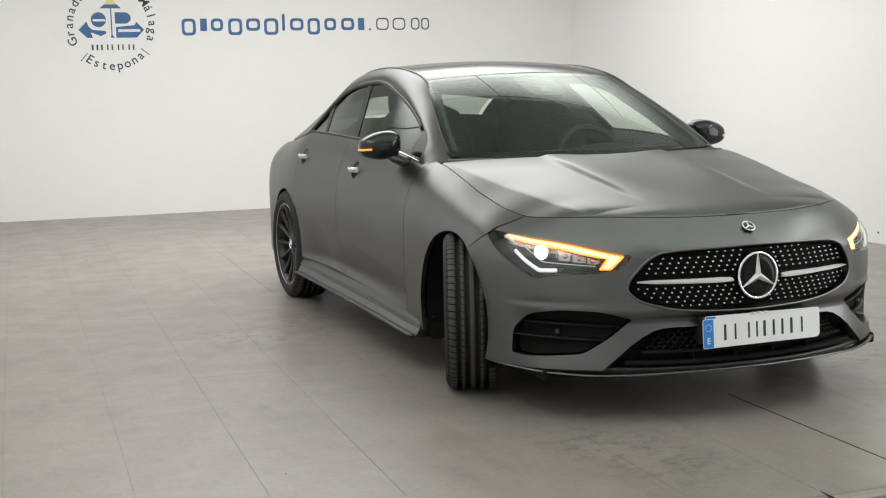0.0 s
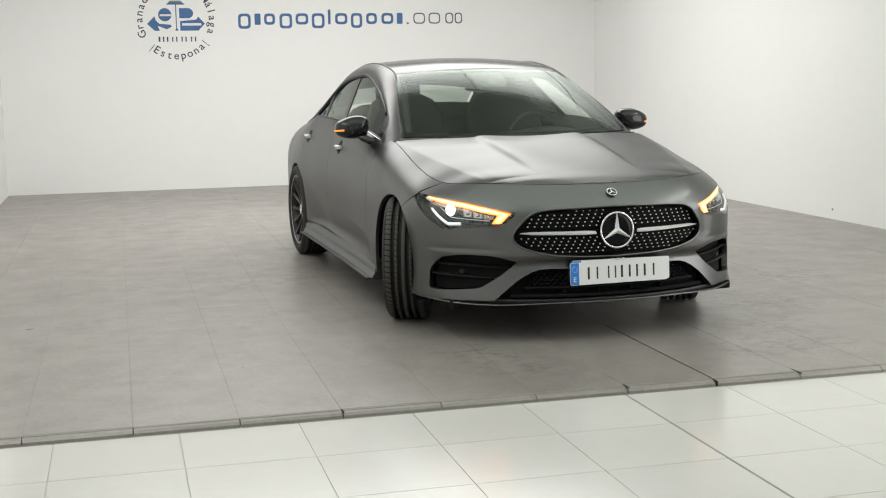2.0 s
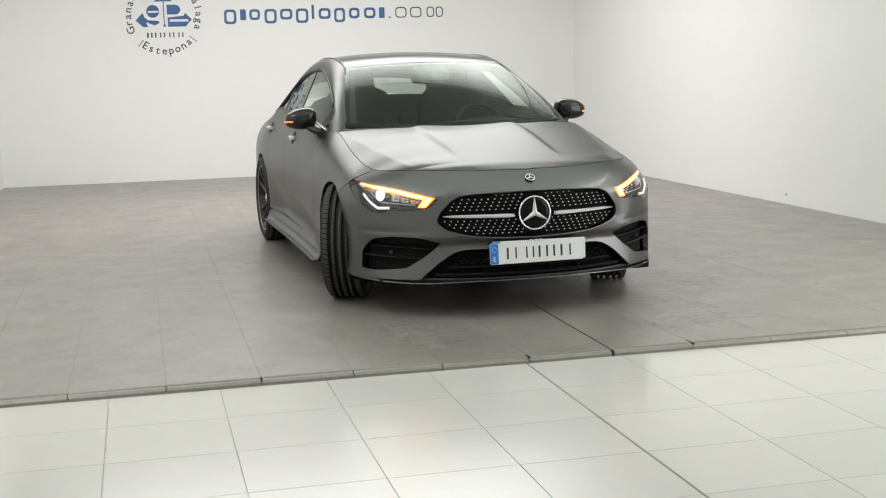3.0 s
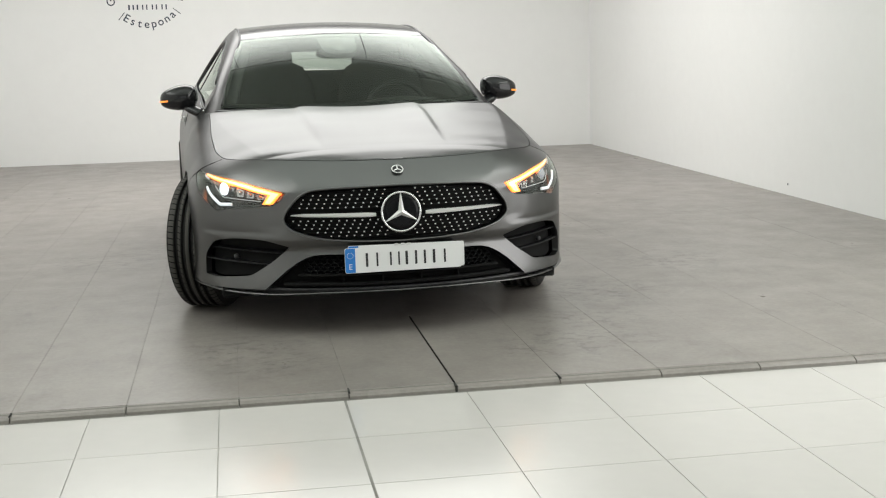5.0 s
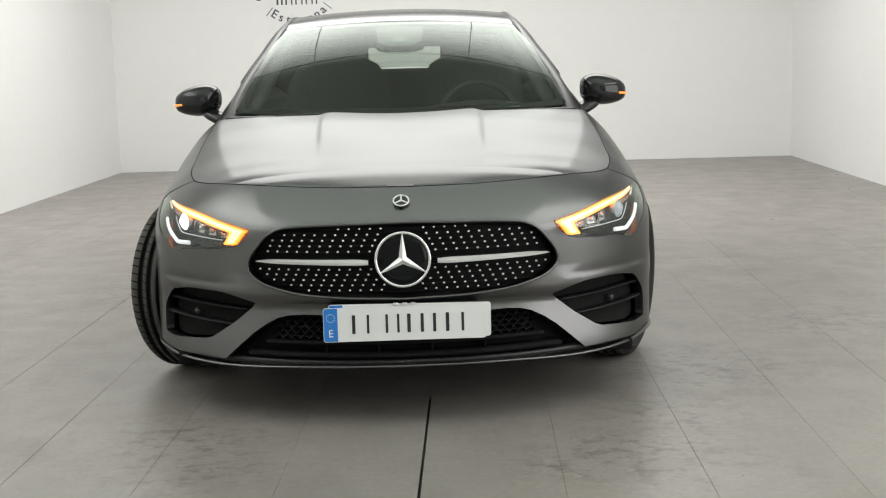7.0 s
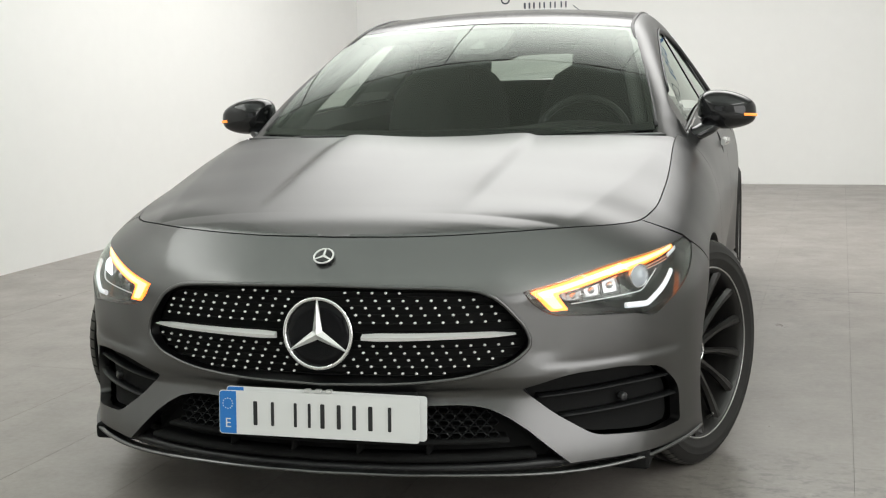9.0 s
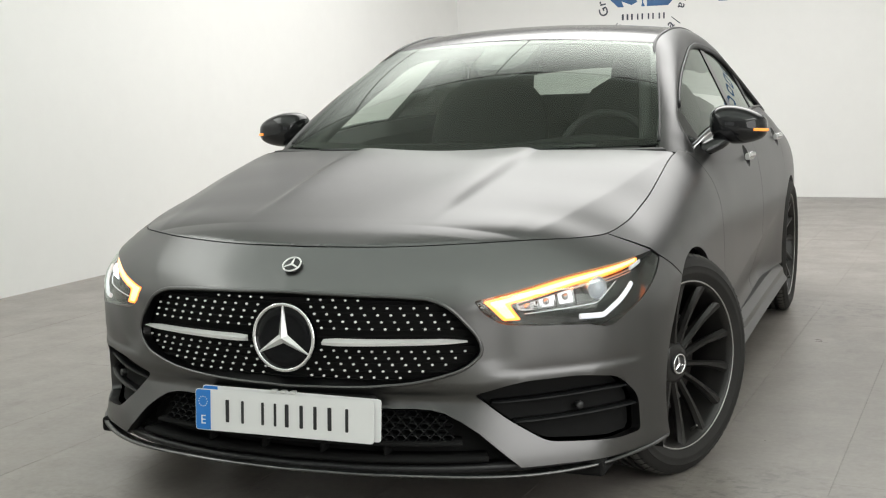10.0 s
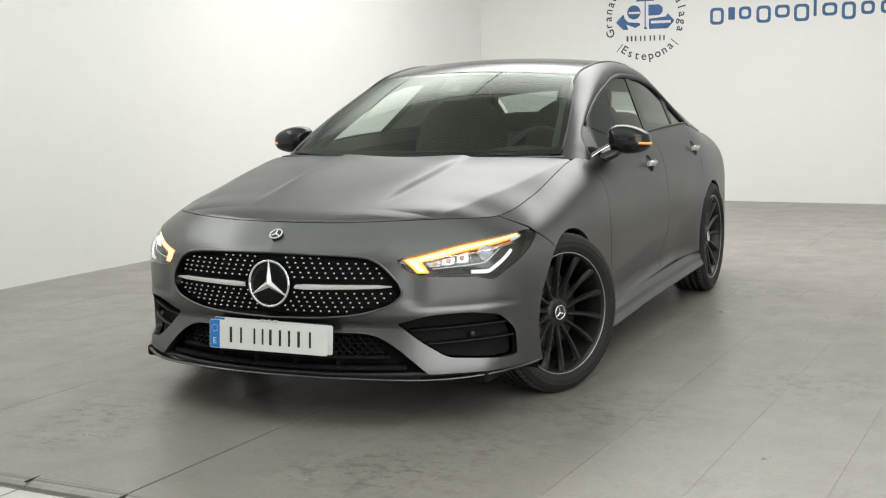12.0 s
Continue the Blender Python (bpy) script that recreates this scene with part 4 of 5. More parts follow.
def star_into(bm, r, m, thick):
    """Three tapered spokes from the middle to the ring."""
    for k in range(3):
        t = radians(90 + 120 * k)
        d, n = Vector((math.cos(t), math.sin(t), 0)), Vector((-math.sin(t), math.cos(t), 0))
        tip, root = d * r, r * 0.19
        base = [n * root * 0.95 - d * root * 0.55, -n * root * 0.95 - d * root * 0.55]
        vs = [bm.verts.new(m @ p) for p in (tip + n * 0.002, tip - n * 0.002, base[1], base[0], tip + Vector((0, 0, thick * 0.4)), Vector((0, 0, thick)))]
        for f in ((0, 4, 5, 3), (4, 1, 2, 5), (0, 1, 4)):
            bm.faces.new([vs[i] for i in f])
    bmesh.ops.recalc_face_normals(bm, faces=bm.faces)
    return bm


def ring_bm(r, w, m, n=48):
    return tube_mesh([m @ Vector((r * math.cos(2 * math.pi * i / n), r * math.sin(2 * math.pi * i / n), 0)) for i in range(n)], w, 10, closed=True, up=m.to_3x3() @ Vector((0, 0, 1)))


EMBLEM = pose(0, -0.872, 0.537, 90 - 3, 0, 0)
disc = lathe_mesh([(0, 0.0005), (0.004, 0.06), (0.003, 0.086), (-0.02, 0.086)], 48)
bmesh.ops.transform(disc, matrix=EMBLEM @ pose(0, 0, 0, 0, -90, 0), verts=disc.verts)
part("emblem_disc", disc, INSET_BLACK, grille, "gloss black round emblem disc")
part("emblem_ring", ring_bm(0.086, 0.0052, EMBLEM @ pose(0, 0, 0.002)), CHROME, grille, "chrome ring")
part("emblem_spokes", star_into(bmesh.new(), 0.083, EMBLEM @ pose(0, 0, 0.004), 0.012), SATIN_SILVER, grille, "silver three-spoke shape")
BADGE = pose(0, -0.8125, 0.7195, 37, 0, 0)
badge = lathe_mesh([(0.001, 0.0005), (0.001, 0.018), (-0.002, 0.022), (-0.01, 0.022)], 32)
bmesh.ops.transform(badge, matrix=BADGE @ pose(0, 0, 0, 0, -90, 0), verts=badge.verts)
badge_ob = part("nose_badge", badge, SATIN_BLACK, car, "small round silver and black nose badge")
part("badge_ring", ring_bm(0.0245, 0.0026, BADGE), SATIN_SILVER, badge_ob)
part("badge_spokes", star_into(bmesh.new(), 0.022, BADGE @ pose(0, 0, 0.0012), 0.003), BAR_SILVER, badge_ob)

# lower grille, side intakes
lower = panel("lower_grille", [lower_loop], skin_off(0.075), MATT_BLACK, car, 0.04, 0.0, "black lower grille with honeycomb ends")
for z, deep, h in ((0.266, 0.018, 0.0045), (0.226, 0.02, 0.007)):
    reach = au(0.52) if z < 0.25 else au(0.46)
    run = np.linspace(-reach, reach, 50)
    part("crossbar", sweep_mesh(skin(run, z + 0 * run, deep), [(0.0, h), (0.006, 0.3 * h), (0.004, -h), (-0.06, -h), (-0.06, h)]), MATT_BLACK, lower)
for u in (-0.27, -0.09, 0.09, 0.27):
    part("upright", sweep_mesh([skin(au(abs(u)) * (1 if u > 0 else -1), z, 0.062) for z in (0.226, 0.25, 0.268)], [(-0.004, -0.03), (0.004, -0.03), (0.004, 0.03), (-0.004, 0.03)], up=(0, 1, 0)), MATT_BLACK, lower)
for s in (1, -1):
    comb = bmesh.new()
    for row in range(5):
        for col in range(7):
            u, z = 0.245 + 0.030 * col + (0.015 if row % 2 else 0), 0.278 + 0.0150 * row
            if u > 0.44 - (z - 0.28) * 0.25:
                continue
            pts = [(u + 0.0166 * math.cos(radians(60 * k)), z + 0.0094 * math.sin(radians(60 * k))) for k in range(6)]
            out_ = [comb.verts.new(skin(s * au(x), y, 0.030)) for x, y in pts]
            in_ = [comb.verts.new(skin(s * au(u + (x - u) * 0.80), z + (y - z) * 0.80, 0.028)) for x, y in pts]
            back_ = [comb.verts.new(skin(s * au(u + (x - u) * 0.80), z + (y - z) * 0.80, 0.055)) for x, y in pts]
            for k in range(6):
                j = (k + 1) % 6
                comb.faces.new((out_[k], out_[j], in_[j], in_[k]))
                comb.faces.new((in_[k], in_[j], back_[j], back_[k]))
    bmesh.ops.recalc_face_normals(comb, faces=comb.faces)
    part("honeycomb", comb, INTAKE_BLACK, lower, "black honeycomb mesh insert")
    intake = panel("side_intake", [intake_loop if s > 0 else mirrored(intake_loop)], skin_off(0.046), MATT_BLACK, car, 0.03, 0.0, "black slatted air intake")
    for z0, z1, a0, a1 in ((0.362, 0.376, au(0.535), au(0.846)), (0.310, 0.322, au(0.585), au(0.850))):
        run = np.linspace(a0, a1, 24)
        deep = 0.016 + 0.012 * np.linspace(1, 0, 24) ** 2
        pts = np.array([skin(s * a, z, d) for a, z, d in zip(run, np.linspace(z0, z1, 24), deep)])
        part("slat", sweep_mesh(pts, [(s * x, y) for x, y in ((0.004, 0.002), (0.007, -0.002), (-0.018, -0.008), (-0.018, 0.006))]), INTAKE_BLACK, intake)
    sensor = lathe_mesh([(0.006, 0.0005), (0.006, 0.008), (0.003, 0.011), (-0.01, 0.011)], 20)
    at = skin(s * au(0.735), 0.337, 0.022)
    bmesh.ops.transform(sensor, matrix=Matrix.Translation(at) @ pose(0, 0, 0, 0, 0, -90 + s * 42), verts=sensor.verts)
    part("parking_sensor", sensor, SATIN_BLACK, intake)
    curtain = [skin(s * av(-0.43 + 0.012 * k), 0.33 - 0.018 * k, 0.004) for k in range(0, 5)]
    part("curtain_trim", tube_mesh(curtain, 0.003, 6), SATIN_SILVER if s < 0 else SATIN_BLACK, intake)

# headlamps
for s in (1, -1):
    def lay(off, s=s):
        return lambda a, z: skin(s * a, z, off)

    lamp = panel("headlamp", [lamp_loop], lay(0.062), GLOSS_BLACK, car, 0.02, 0.0, "clear headlamp with a lit amber strip along its top")
    mid = lamp_loop.mean(0)
    wall = bmesh.new()
    front, rear_ = skin(s * lamp_loop[:, 0], lamp_loop[:, 1], 0.004), skin(s * lamp_loop[:, 0], lamp_loop[:, 1], 0.064)
    fv, rv = [wall.verts.new(p) for p in front], [wall.verts.new(p) for p in rear_]
    for i in range(len(fv)):
        j = (i + 1) % len(fv)
        wall.faces.new((fv[i], fv[j], rv[j], rv[i]))
    part("lamp_housing", wall, GLOSS_BLACK, lamp)
    cover = part("lamp_cover", panel_mesh([mid + (lamp_loop - mid) * 0.99], lay(0.002), 0.02, 0.0), LENS_GLASS, lamp, "clear lamp cover")
    cover.visible_shadow = False
    strip = rounded([(au(0.517), 0.630, 0.004), (au(0.714), 0.676, 0.08), (av(-0.385), 0.702, 0.004), (av(-0.398), 0.690, 0.004), (au(0.714), 0.656, 0.08), (au(0.576), 0.620, 0.010), (au(0.602), 0.579, 0.004), (au(0.562), 0.578, 0.006)], 0.006)
    part("indicator_strip", panel_mesh([strip], lay(0.016), 0.012, 0.014), AMBER, lamp, "lit amber indicator strip")
    core = rounded([(au(0.530), 0.627, 0.004), (au(0.714), 0.670, 0.08), (av(-0.400), 0.697, 0.003), (av(-0.408), 0.691, 0.003), (au(0.714), 0.661, 0.08), (au(0.564), 0.623, 0.006), (au(0.590), 0.585, 0.004), (au(0.568), 0.584, 0.004)], 0.006)
    part("indicator_core", panel_mesh([core], lay(0.0145), 0.012, 0.006), AMBER_CORE, lamp)
    def bent(*knots):
        """Straight runs between the knots, with short rounded bends, laid at a depth in the lamp."""
        q = np.array(knots, float)
        out = [q[0]]
        for p, h, w in zip(q, q[1:], q[2:]):
            out += [h + (p - h) * 0.12, h + (p - h) * 0.03 + (w - h) * 0.03, h + (w - h) * 0.12]
        return np.array(out + [q[-1]])

    outer = along(bent((au(0.842), 0.642), (au(0.806), 0.600), (au(0.778), 0.573), (au(0.728), 0.576)), 0.008)
    part("light_guide", tube_mesh(skin(s * outer[:, 0], outer[:, 1], 0.012), 0.0055, 8, 0.0075), LAMP_LIT, lamp, "clear angular light guide")
    inner = along(bent((au(0.820), 0.650), (au(0.797), 0.630), (au(0.772), 0.604), (au(0.612), 0.592)), 0.008)
    part("light_guide", tube_mesh(skin(s * inner[:, 0], inner[:, 1], 0.026), 0.0014, 8), LAMP_WHITE, lamp, "thin clear light guide")
    for v, z in ((-0.390, 0.688),):
        dash_ = [skin(s * av(v - 0.060 * t), z - 0.012 * t, 0.016) for t in np.linspace(0, 1, 6)]
        part("side_marker", tube_mesh(dash_, 0.0030, 8, 0.0065), LAMP_WHITE, lamp)
    bowl = rounded([(au(0.598), 0.616, 0.006), (au(0.738), 0.656, 0.016), (au(0.742), 0.612, 0.006), (au(0.606), 0.594, 0.006)], 0.008)
    part("reflector", panel_mesh([bowl], lay(0.057), 0.016, 0.004), REFLECTOR, lamp, "silvered reflector bowl")
    # three silvered cells with dark fins between them, and the outer lens
    for u0, u1, low, high in ((0.608, 0.640, 0.598, 0.619), (0.650, 0.686, 0.603, 0.630), (0.694, 0.730, 0.608, 0.640)):
        cell = rounded([(au(u0), high - 0.004, 0.003), (au(u1), high, 0.003), (au(u1 + 0.004), low, 0.003), (au(u0 + 0.004), low - 0.003, 0.003)], 0.006)
        part("reflector", panel_mesh([cell], lay(0.050), 0.012, 0.006), REFLECTOR, lamp, "silvered reflector cell")
        bulb = lathe_mesh([(0.010, 0.0005), (0.008, 0.006), (0.002, 0.009)], 16)
        at = skin(s * au((u0 + u1) / 2), (low + high) / 2, 0.050)
        yaw = -90 + s * np.degrees(np.arctan2(np.interp(au(u0), _len, _tan[:, 1]), np.interp(au(u0), _len, _tan[:, 0])))
        bmesh.ops.transform(bulb, matrix=Matrix.Translation(at) @ pose(0, 0, 0, 0, 0, yaw), verts=bulb.verts)
        part("projector_lens", bulb, REFLECTOR, lamp)
        fin = [skin(s * au(u1 + 0.004), z, 0.045) for z in np.linspace(low - 0.006, high + 0.002, 5)]
        part("fin", tube_mesh(fin, 0.0025, 6, 0.006), SATIN_BLACK, lamp)
    shelf_edge = [skin(s * a, z, 0.030) for a, z in zip(np.linspace(au(0.600), au(0.738), 14), np.linspace(0.616, 0.654, 14))]
    part("reflector_edge", tube_mesh(shelf_edge, 0.0030, 8), SATIN_BLACK, lamp)
    base = skin(s * au(0.782), 0.638, 0.044)
    yaw = -90 + s * np.degrees(np.arctan2(np.interp(au(0.778), _len, _tan[:, 1]), np.interp(au(0.778), _len, _tan[:, 0])))
    eye = lathe_mesh([(0.022, 0.0005), (0.020, 0.013), (0.013, 0.022), (0.003, 0.027)], 28)
    bez = lathe_mesh([(0.003, 0.027), (0.010, 0.0285), (0.009, 0.031), (-0.012, 0.032)], 28)
    for bm_, name, mat in ((eye, "projector_lens", LAMP_LENS if s > 0 else BEAM_WHITE), (bez, "lens_bezel", REFLECTOR)):
        bmesh.ops.transform(bm_, matrix=Matrix.Translation(base) @ pose(0, 0, 0, 0, 0, yaw), verts=bm_.verts)
        part(name, bm_, mat, lamp)
    for t in (0.30, 0.62):
        rung = [skin(s * (au(0.785) + (av(-0.40) - au(0.785)) * w), 0.640 + 0.018 * t + 0.020 * w, 0.040) for w in np.linspace(0, 1, 6)]
        part("fin", tube_mesh(rung, 0.0026, 6), REFLECTOR, lamp)


# number plates: two, one behind the other
def plate(m, name):
    ob = new(name)
    ob.parent = car
    ob.matrix_basis = m
    return ob


for k, (dx, dy, dz, turn) in enumerate(((0.016, 0.010, 0.006, 0.6), (0.0, 0.0, 0.0, 0.0))):
    m = pose(dx, -0.898 + dy, 0.336 + dz, 90 - 4, turn, 0)
    board = bmesh.new()
    prism_into(board, rounded([(-0.26, -0.055, 0.01), (0.26, -0.055, 0.01), (0.26, 0.055, 0.01), (-0.26, 0.055, 0.01)], 0.01), 0.002, m)
    board_ob = part("number_plate", board, PLATE_WHITE, car, "white number plate with a blue end band")
    band = bmesh.new()
    prism_into(band, rounded([(-0.258, -0.053, 0.009), (-0.214, -0.053), (-0.214, 0.053), (-0.258, 0.053, 0.009)], 0.01), 0.001, m @ pose(0, 0, 0.0021))
    part("blue_band", band, PLATE_BLUE, board_ob, "blue end band")
    if k:
        x = -0.172
        for w, gap in ((0.040, 0.008), (0.030, 0.030), (0.030, 0.007), (0.028, 0.003), (0.042, 0.001), (0.038, 0.002), (0.036, 0.004), (0.042, 0.009), (0.032, 0.0)):
            ink = bmesh.new()
            prism_into(ink, rounded([(x + 0.1 * w, -0.030, 0.003), (x + 0.36 * w, -0.030, 0.003), (x + 0.36 * w, 0.030, 0.003), (x + 0.1 * w, 0.030, 0.003)], 0.01), 0.0008, m @ pose(0, 0, 0.0021))
            part("plate_mark", ink, PLATE_INK, board_ob)
            x += w + gap
        dots = bmesh.new()
        for i in range(12):
            prism_into(dots, arc(-0.236 + 0.013 * math.cos(radians(30 * i)), 0.022 + 0.013 * math.sin(radians(30 * i)), 0.0016, 0, 330, 6), 0.0006, m @ pose(0, 0, 0.0032))
        part("star_circle", dots, PLATE_WHITE, board_ob)
        mark = bpy.data.curves.new("plate_letter", "FONT")
        mark.body, mark.size, mark.align_x, mark.align_y, mark.extrude = "E", 0.034, "CENTER", "CENTER", 0.0004
        letter = new("country_letter", mark)
        letter.parent, letter.matrix_basis = board_ob, m @ pose(-0.236, -0.028, 0.0034)
        mark.materials.append(PLATE_WHITE)
for u in (-0.028, 0.0, 0.028):
    clip = box(u - 0.008, u + 0.008, -0.893, -0.878, 0.392, 0.400, 0.002)
    part("plate_clip", clip, SATIN_SILVER, car)
part("plate_carrier", box(-0.24, 0.24, -0.885, -0.80, 0.288, 0.392, 0.006), SATIN_BLACK, car)


# wheels
def tyre_mesh():
    w, r, rr = 0.1125, 0.330, 0.252
    prof = [(-0.095, rr - 0.006), (-0.104, rr + 0.010), (-0.1115, rr + 0.022), (-0.1132, rr + 0.025), (-0.1120, rr + 0.029), (-0.1125, rr + 0.034), (-0.1118, rr + 0.042), (-0.1128, rr + 0.044), (-0.1100, rr + 0.047), (-0.1055, r - 0.018), (-0.098, r - 0.008), (-0.084, r - 0.002)]
    grooves = [-0.056, -0.020, 0.020, 0.056]
    for g in grooves:
        prof += [(g - 0.0085, r), (g - 0.0065, r - 0.017), (g + 0.0065, r - 0.017), (g + 0.0085, r)]
    prof += [(0.084, r - 0.002), (0.098, r - 0.008), (0.1055, r - 0.018), (0.1100, rr + 0.047), (0.1128, rr + 0.044), (0.1118, rr + 0.042), (0.1125, rr + 0.034), (0.1120, rr + 0.029), (0.1132, rr + 0.025), (0.1115, rr + 0.022), (0.104, rr + 0.010), (0.095, rr - 0.006)]
    bm = lathe_mesh(prof, 96)
    for e in bm.edges:
        if len(e.link_faces) == 2 and e.calc_face_angle(0) > 0.9:
            e.smooth = False
    return bm


def sipes_mesh():
    """Cuts across the shoulders of the tread, as thin dark slots laid on the rubber."""
    bm = bmesh.new()
    r = 0.3311
    for i in range(72):
        t = 2 * math.pi * i / 72
        for knots, lag in ((((-0.101, 0.3205), (-0.083, 0.3316), (-0.064, 0.3312)), 0.02), (((0.064, 0.3312), (0.083, 0.3316), (0.101, 0.3205)), -0.02), (((-0.048, r), (-0.030, r)), 0.03), (((0.030, r), (0.048, r)), -0.03)):
            wide = 0.0075 if len(knots) > 2 else 0.005
            rails = [[], []]
            for n, (x, rad) in enumerate(knots):
                for rail, side in zip(rails, (-1, 1)):
                    q = t + lag * (1 - n / (len(knots) - 1)) + side * wide
                    rail.append(bm.verts.new((x, rad * math.cos(q), rad * math.sin(q))))
            for n in range(len(knots) - 1):
                bm.faces.new((rails[0][n], rails[0][n + 1], rails[1][n + 1], rails[1][n]))
    bmesh.ops.recalc_face_normals(bm, faces=bm.faces)
    return bm


def barrel_mesh():
    return lathe_mesh([(0.098, 0.257), (0.101, 0.252), (0.096, 0.246), (0.080, 0.238), (0.020, 0.228), (-0.09, 0.236), (-0.10, 0.252)], 72)


def spoke_mesh(k, n):
    """One slim spoke: narrow at the hub, forked slightly wider and turned under at the rim."""
    bm = bmesh.new()
    rows = []
    for i, t in enumerate(np.linspace(0, 1, 9)):
        rad = 0.052 + t * 0.192
        half = 0.0125 - 0.0035 * math.sin(math.pi * min(t * 1.2, 1)) + 0.0050 * t**3
        x = 0.058 + 0.030 * t**1.3
        deep = 0.030 - 0.010 * t
        sk = 0.010 * math.sin(t * 2.5)
        rows.append([(x - deep, rad, -half * 0.6 + sk), (x - 0.008, rad, -half + sk), (x + 0.003, rad, -half * 0.45 + sk), (x + 0.003, rad, half * 0.45 + sk), (x - 0.008, rad, half + sk), (x - deep, rad, half * 0.6 + sk)])
    turn = Matrix.Rotation(2 * math.pi * k / n, 4, "X")
    vs = [[bm.verts.new(turn @ Vector(p)) for p in row] for row in rows]
    for p, q in zip(vs, vs[1:]):
        for i in range(6):
            bm.faces.new((p[i], p[(i + 1) % 6], q[(i + 1) % 6], q[i]))
    bm.faces.new(vs[0])
    bm.faces.new(vs[-1])
    bmesh.ops.recalc_face_normals(bm, faces=bm.faces)
    return bm


def wheel(parent):
    """A wheel turned with its face towards +x, as an empty at its middle."""
    hub = new("wheel")
    hub.parent = parent
    tyre = part("tyre", tyre_mesh(), RUBBER, hub, "black low-profile tyre with grooved tread")
    ribs = bmesh.new()
    for x0, x1 in ((-0.0955, -0.065), (-0.047, -0.029), (-0.011, 0.011), (0.029, 0.047), (0.065, 0.0955)):
        lathe_mesh([(x0, 0.3225 if x0 < -0.09 else 0.328), (x0 + 0.004, 0.3265 if x0 < -0.09 else 0.3304), (min(max((x0 + x1) / 2, -0.083), 0.083), 0.3306), (x1 - 0.004, 0.3265 if x1 > 0.09 else 0.3304), (x1, 0.3225 if x1 > 0.09 else 0.328)], 96, ribs)
    part("tread", ribs, TREAD, tyre, "pale grey tread ribs")
    tagged(part("tread_pattern", sipes_mesh(), MATT_BLACK, tyre), kind="stuff")
    rim = part("rim", barrel_mesh(), RIM_BLACK, hub, "black multi-spoke alloy rim with a bright edge line")
    part("rim_line", tube_mesh([(0.1005, 0.2505 * math.cos(2 * math.pi * i / 96), 0.2505 * math.sin(2 * math.pi * i / 96)) for i in range(96)], 0.0022, 6, closed=True, up=(1, 0, 0)), RIM_EDGE, rim)
    for k in range(14):
        part("spoke", spoke_mesh(k, 14), RIM_BLACK, rim)
    part("hub_ring", lathe_mesh([(0.066, 0.030), (0.067, 0.045), (0.060, 0.062), (0.03, 0.066)], 40), RIM_BLACK, rim)
    cap = part("hub_cap", lathe_mesh([(0.074, 0.0005), (0.074, 0.026), (0.070, 0.032), (0.05, 0.033)], 36), SATIN_BLACK, rim, "round silver and black hub cap")
    face = pose(0.0745, 0, 0, 90, 0, 90)
    part("cap_ring", ring_bm(0.0285, 0.0035, face), CHROME, cap)
    part("cap_spokes", star_into(bmesh.new(), 0.022, face, 0.004), CHROME, cap)
    for k in range(5):
        bolt = lathe_mesh([(0.062, 0.0005), (0.062, 0.007), (0.055, 0.009), (0.04, 0.009)], 8)
        bmesh.ops.transform(bolt, matrix=Matrix.Rotation(2 * math.pi * (k + 0.5) / 5, 4, "X") @ Matrix.Translation((0, 0.048, 0)), verts=bolt.verts)
        part("bolt", bolt, STEEL, rim)
    valve = bmesh.new()
    bmesh.ops.create_cone(valve, cap_ends=True, segments=8, radius1=0.004, radius2=0.003, depth=0.03, matrix=Matrix.Translation((0.075, 0.03, -0.222)) @ Matrix.Rotation(0.9, 4, "Y"))
    part("valve", valve, STEEL, rim)
    part("brake_disc", lathe_mesh([(0.012, 0.06), (0.014, 0.075), (0.014, 0.158), (-0.010, 0.160), (-0.010, 0.06)], 48), STEEL, hub)
    calliper = bmesh.new()
    box_into(calliper, -0.03, 0.04, -0.075, 0.075, 0.105, 0.185, 0.012)
    part("calliper", calliper, SATIN_BLACK, hub)
    return hub


STEER = -22.0
first = wheel(car)
first.matrix_basis = pose(0.797, 0, HUB_Z, 0, 0, STEER - 2) @ pose(0, 0, 0, 12)
for m in (pose(-0.802, 0.03, HUB_Z, 0, 0, 180 + STEER), pose(0.800, BASE, HUB_Z, 25), pose(-0.800, BASE, HUB_Z, 0, 0, 180)):
    other = copy_thing(first, m)

for s in (1, -1):
    for v in (0, BASE):
        liner = bmesh.new()
        ends = []
        for x in (0.42, 0.875):
            ends.append([liner.verts.new((s * x, v + 0.362 * math.cos(t), HUB_Z + 0.362 * math.sin(t))) for t in np.linspace(radians(-28), radians(208), 40)])
        for i in range(39):
            liner.faces.new((ends[0][i], ends[0][i + 1], ends[1][i + 1], ends[1][i]))
        liner.faces.new(ends[0])
        part("wheel_arch_liner", liner, MATT_BLACK, car)

# underside, engine bay and cabin floor
part("underbody", box(-0.78, 0.78, -0.62, 3.55, 0.155, 0.20, 0.01), MATT_BLACK, car)
part("engine_bay", box(-0.40, 0.40, -0.66, 0.25, 0.20, 0.72, 0.02), MATT_BLACK, car)
part("radiator_panel", box(-0.55, 0.55, -0.66, -0.62, 0.20, 0.66), MATT_BLACK, car)
cabin = part("cabin_floor", box(-0.70, 0.70, 0.42, 3.0, 0.28, 0.40, 0.02), MATT_BLACK, car)
part("bulkhead", box(-0.70, 0.70, 0.40, 0.45, 0.30, 0.88), MATT_BLACK, car)
part("parcel_shelf", box(-0.60, 0.60, 2.55, 3.12, 0.90, 0.955, 0.01), DASH, car)
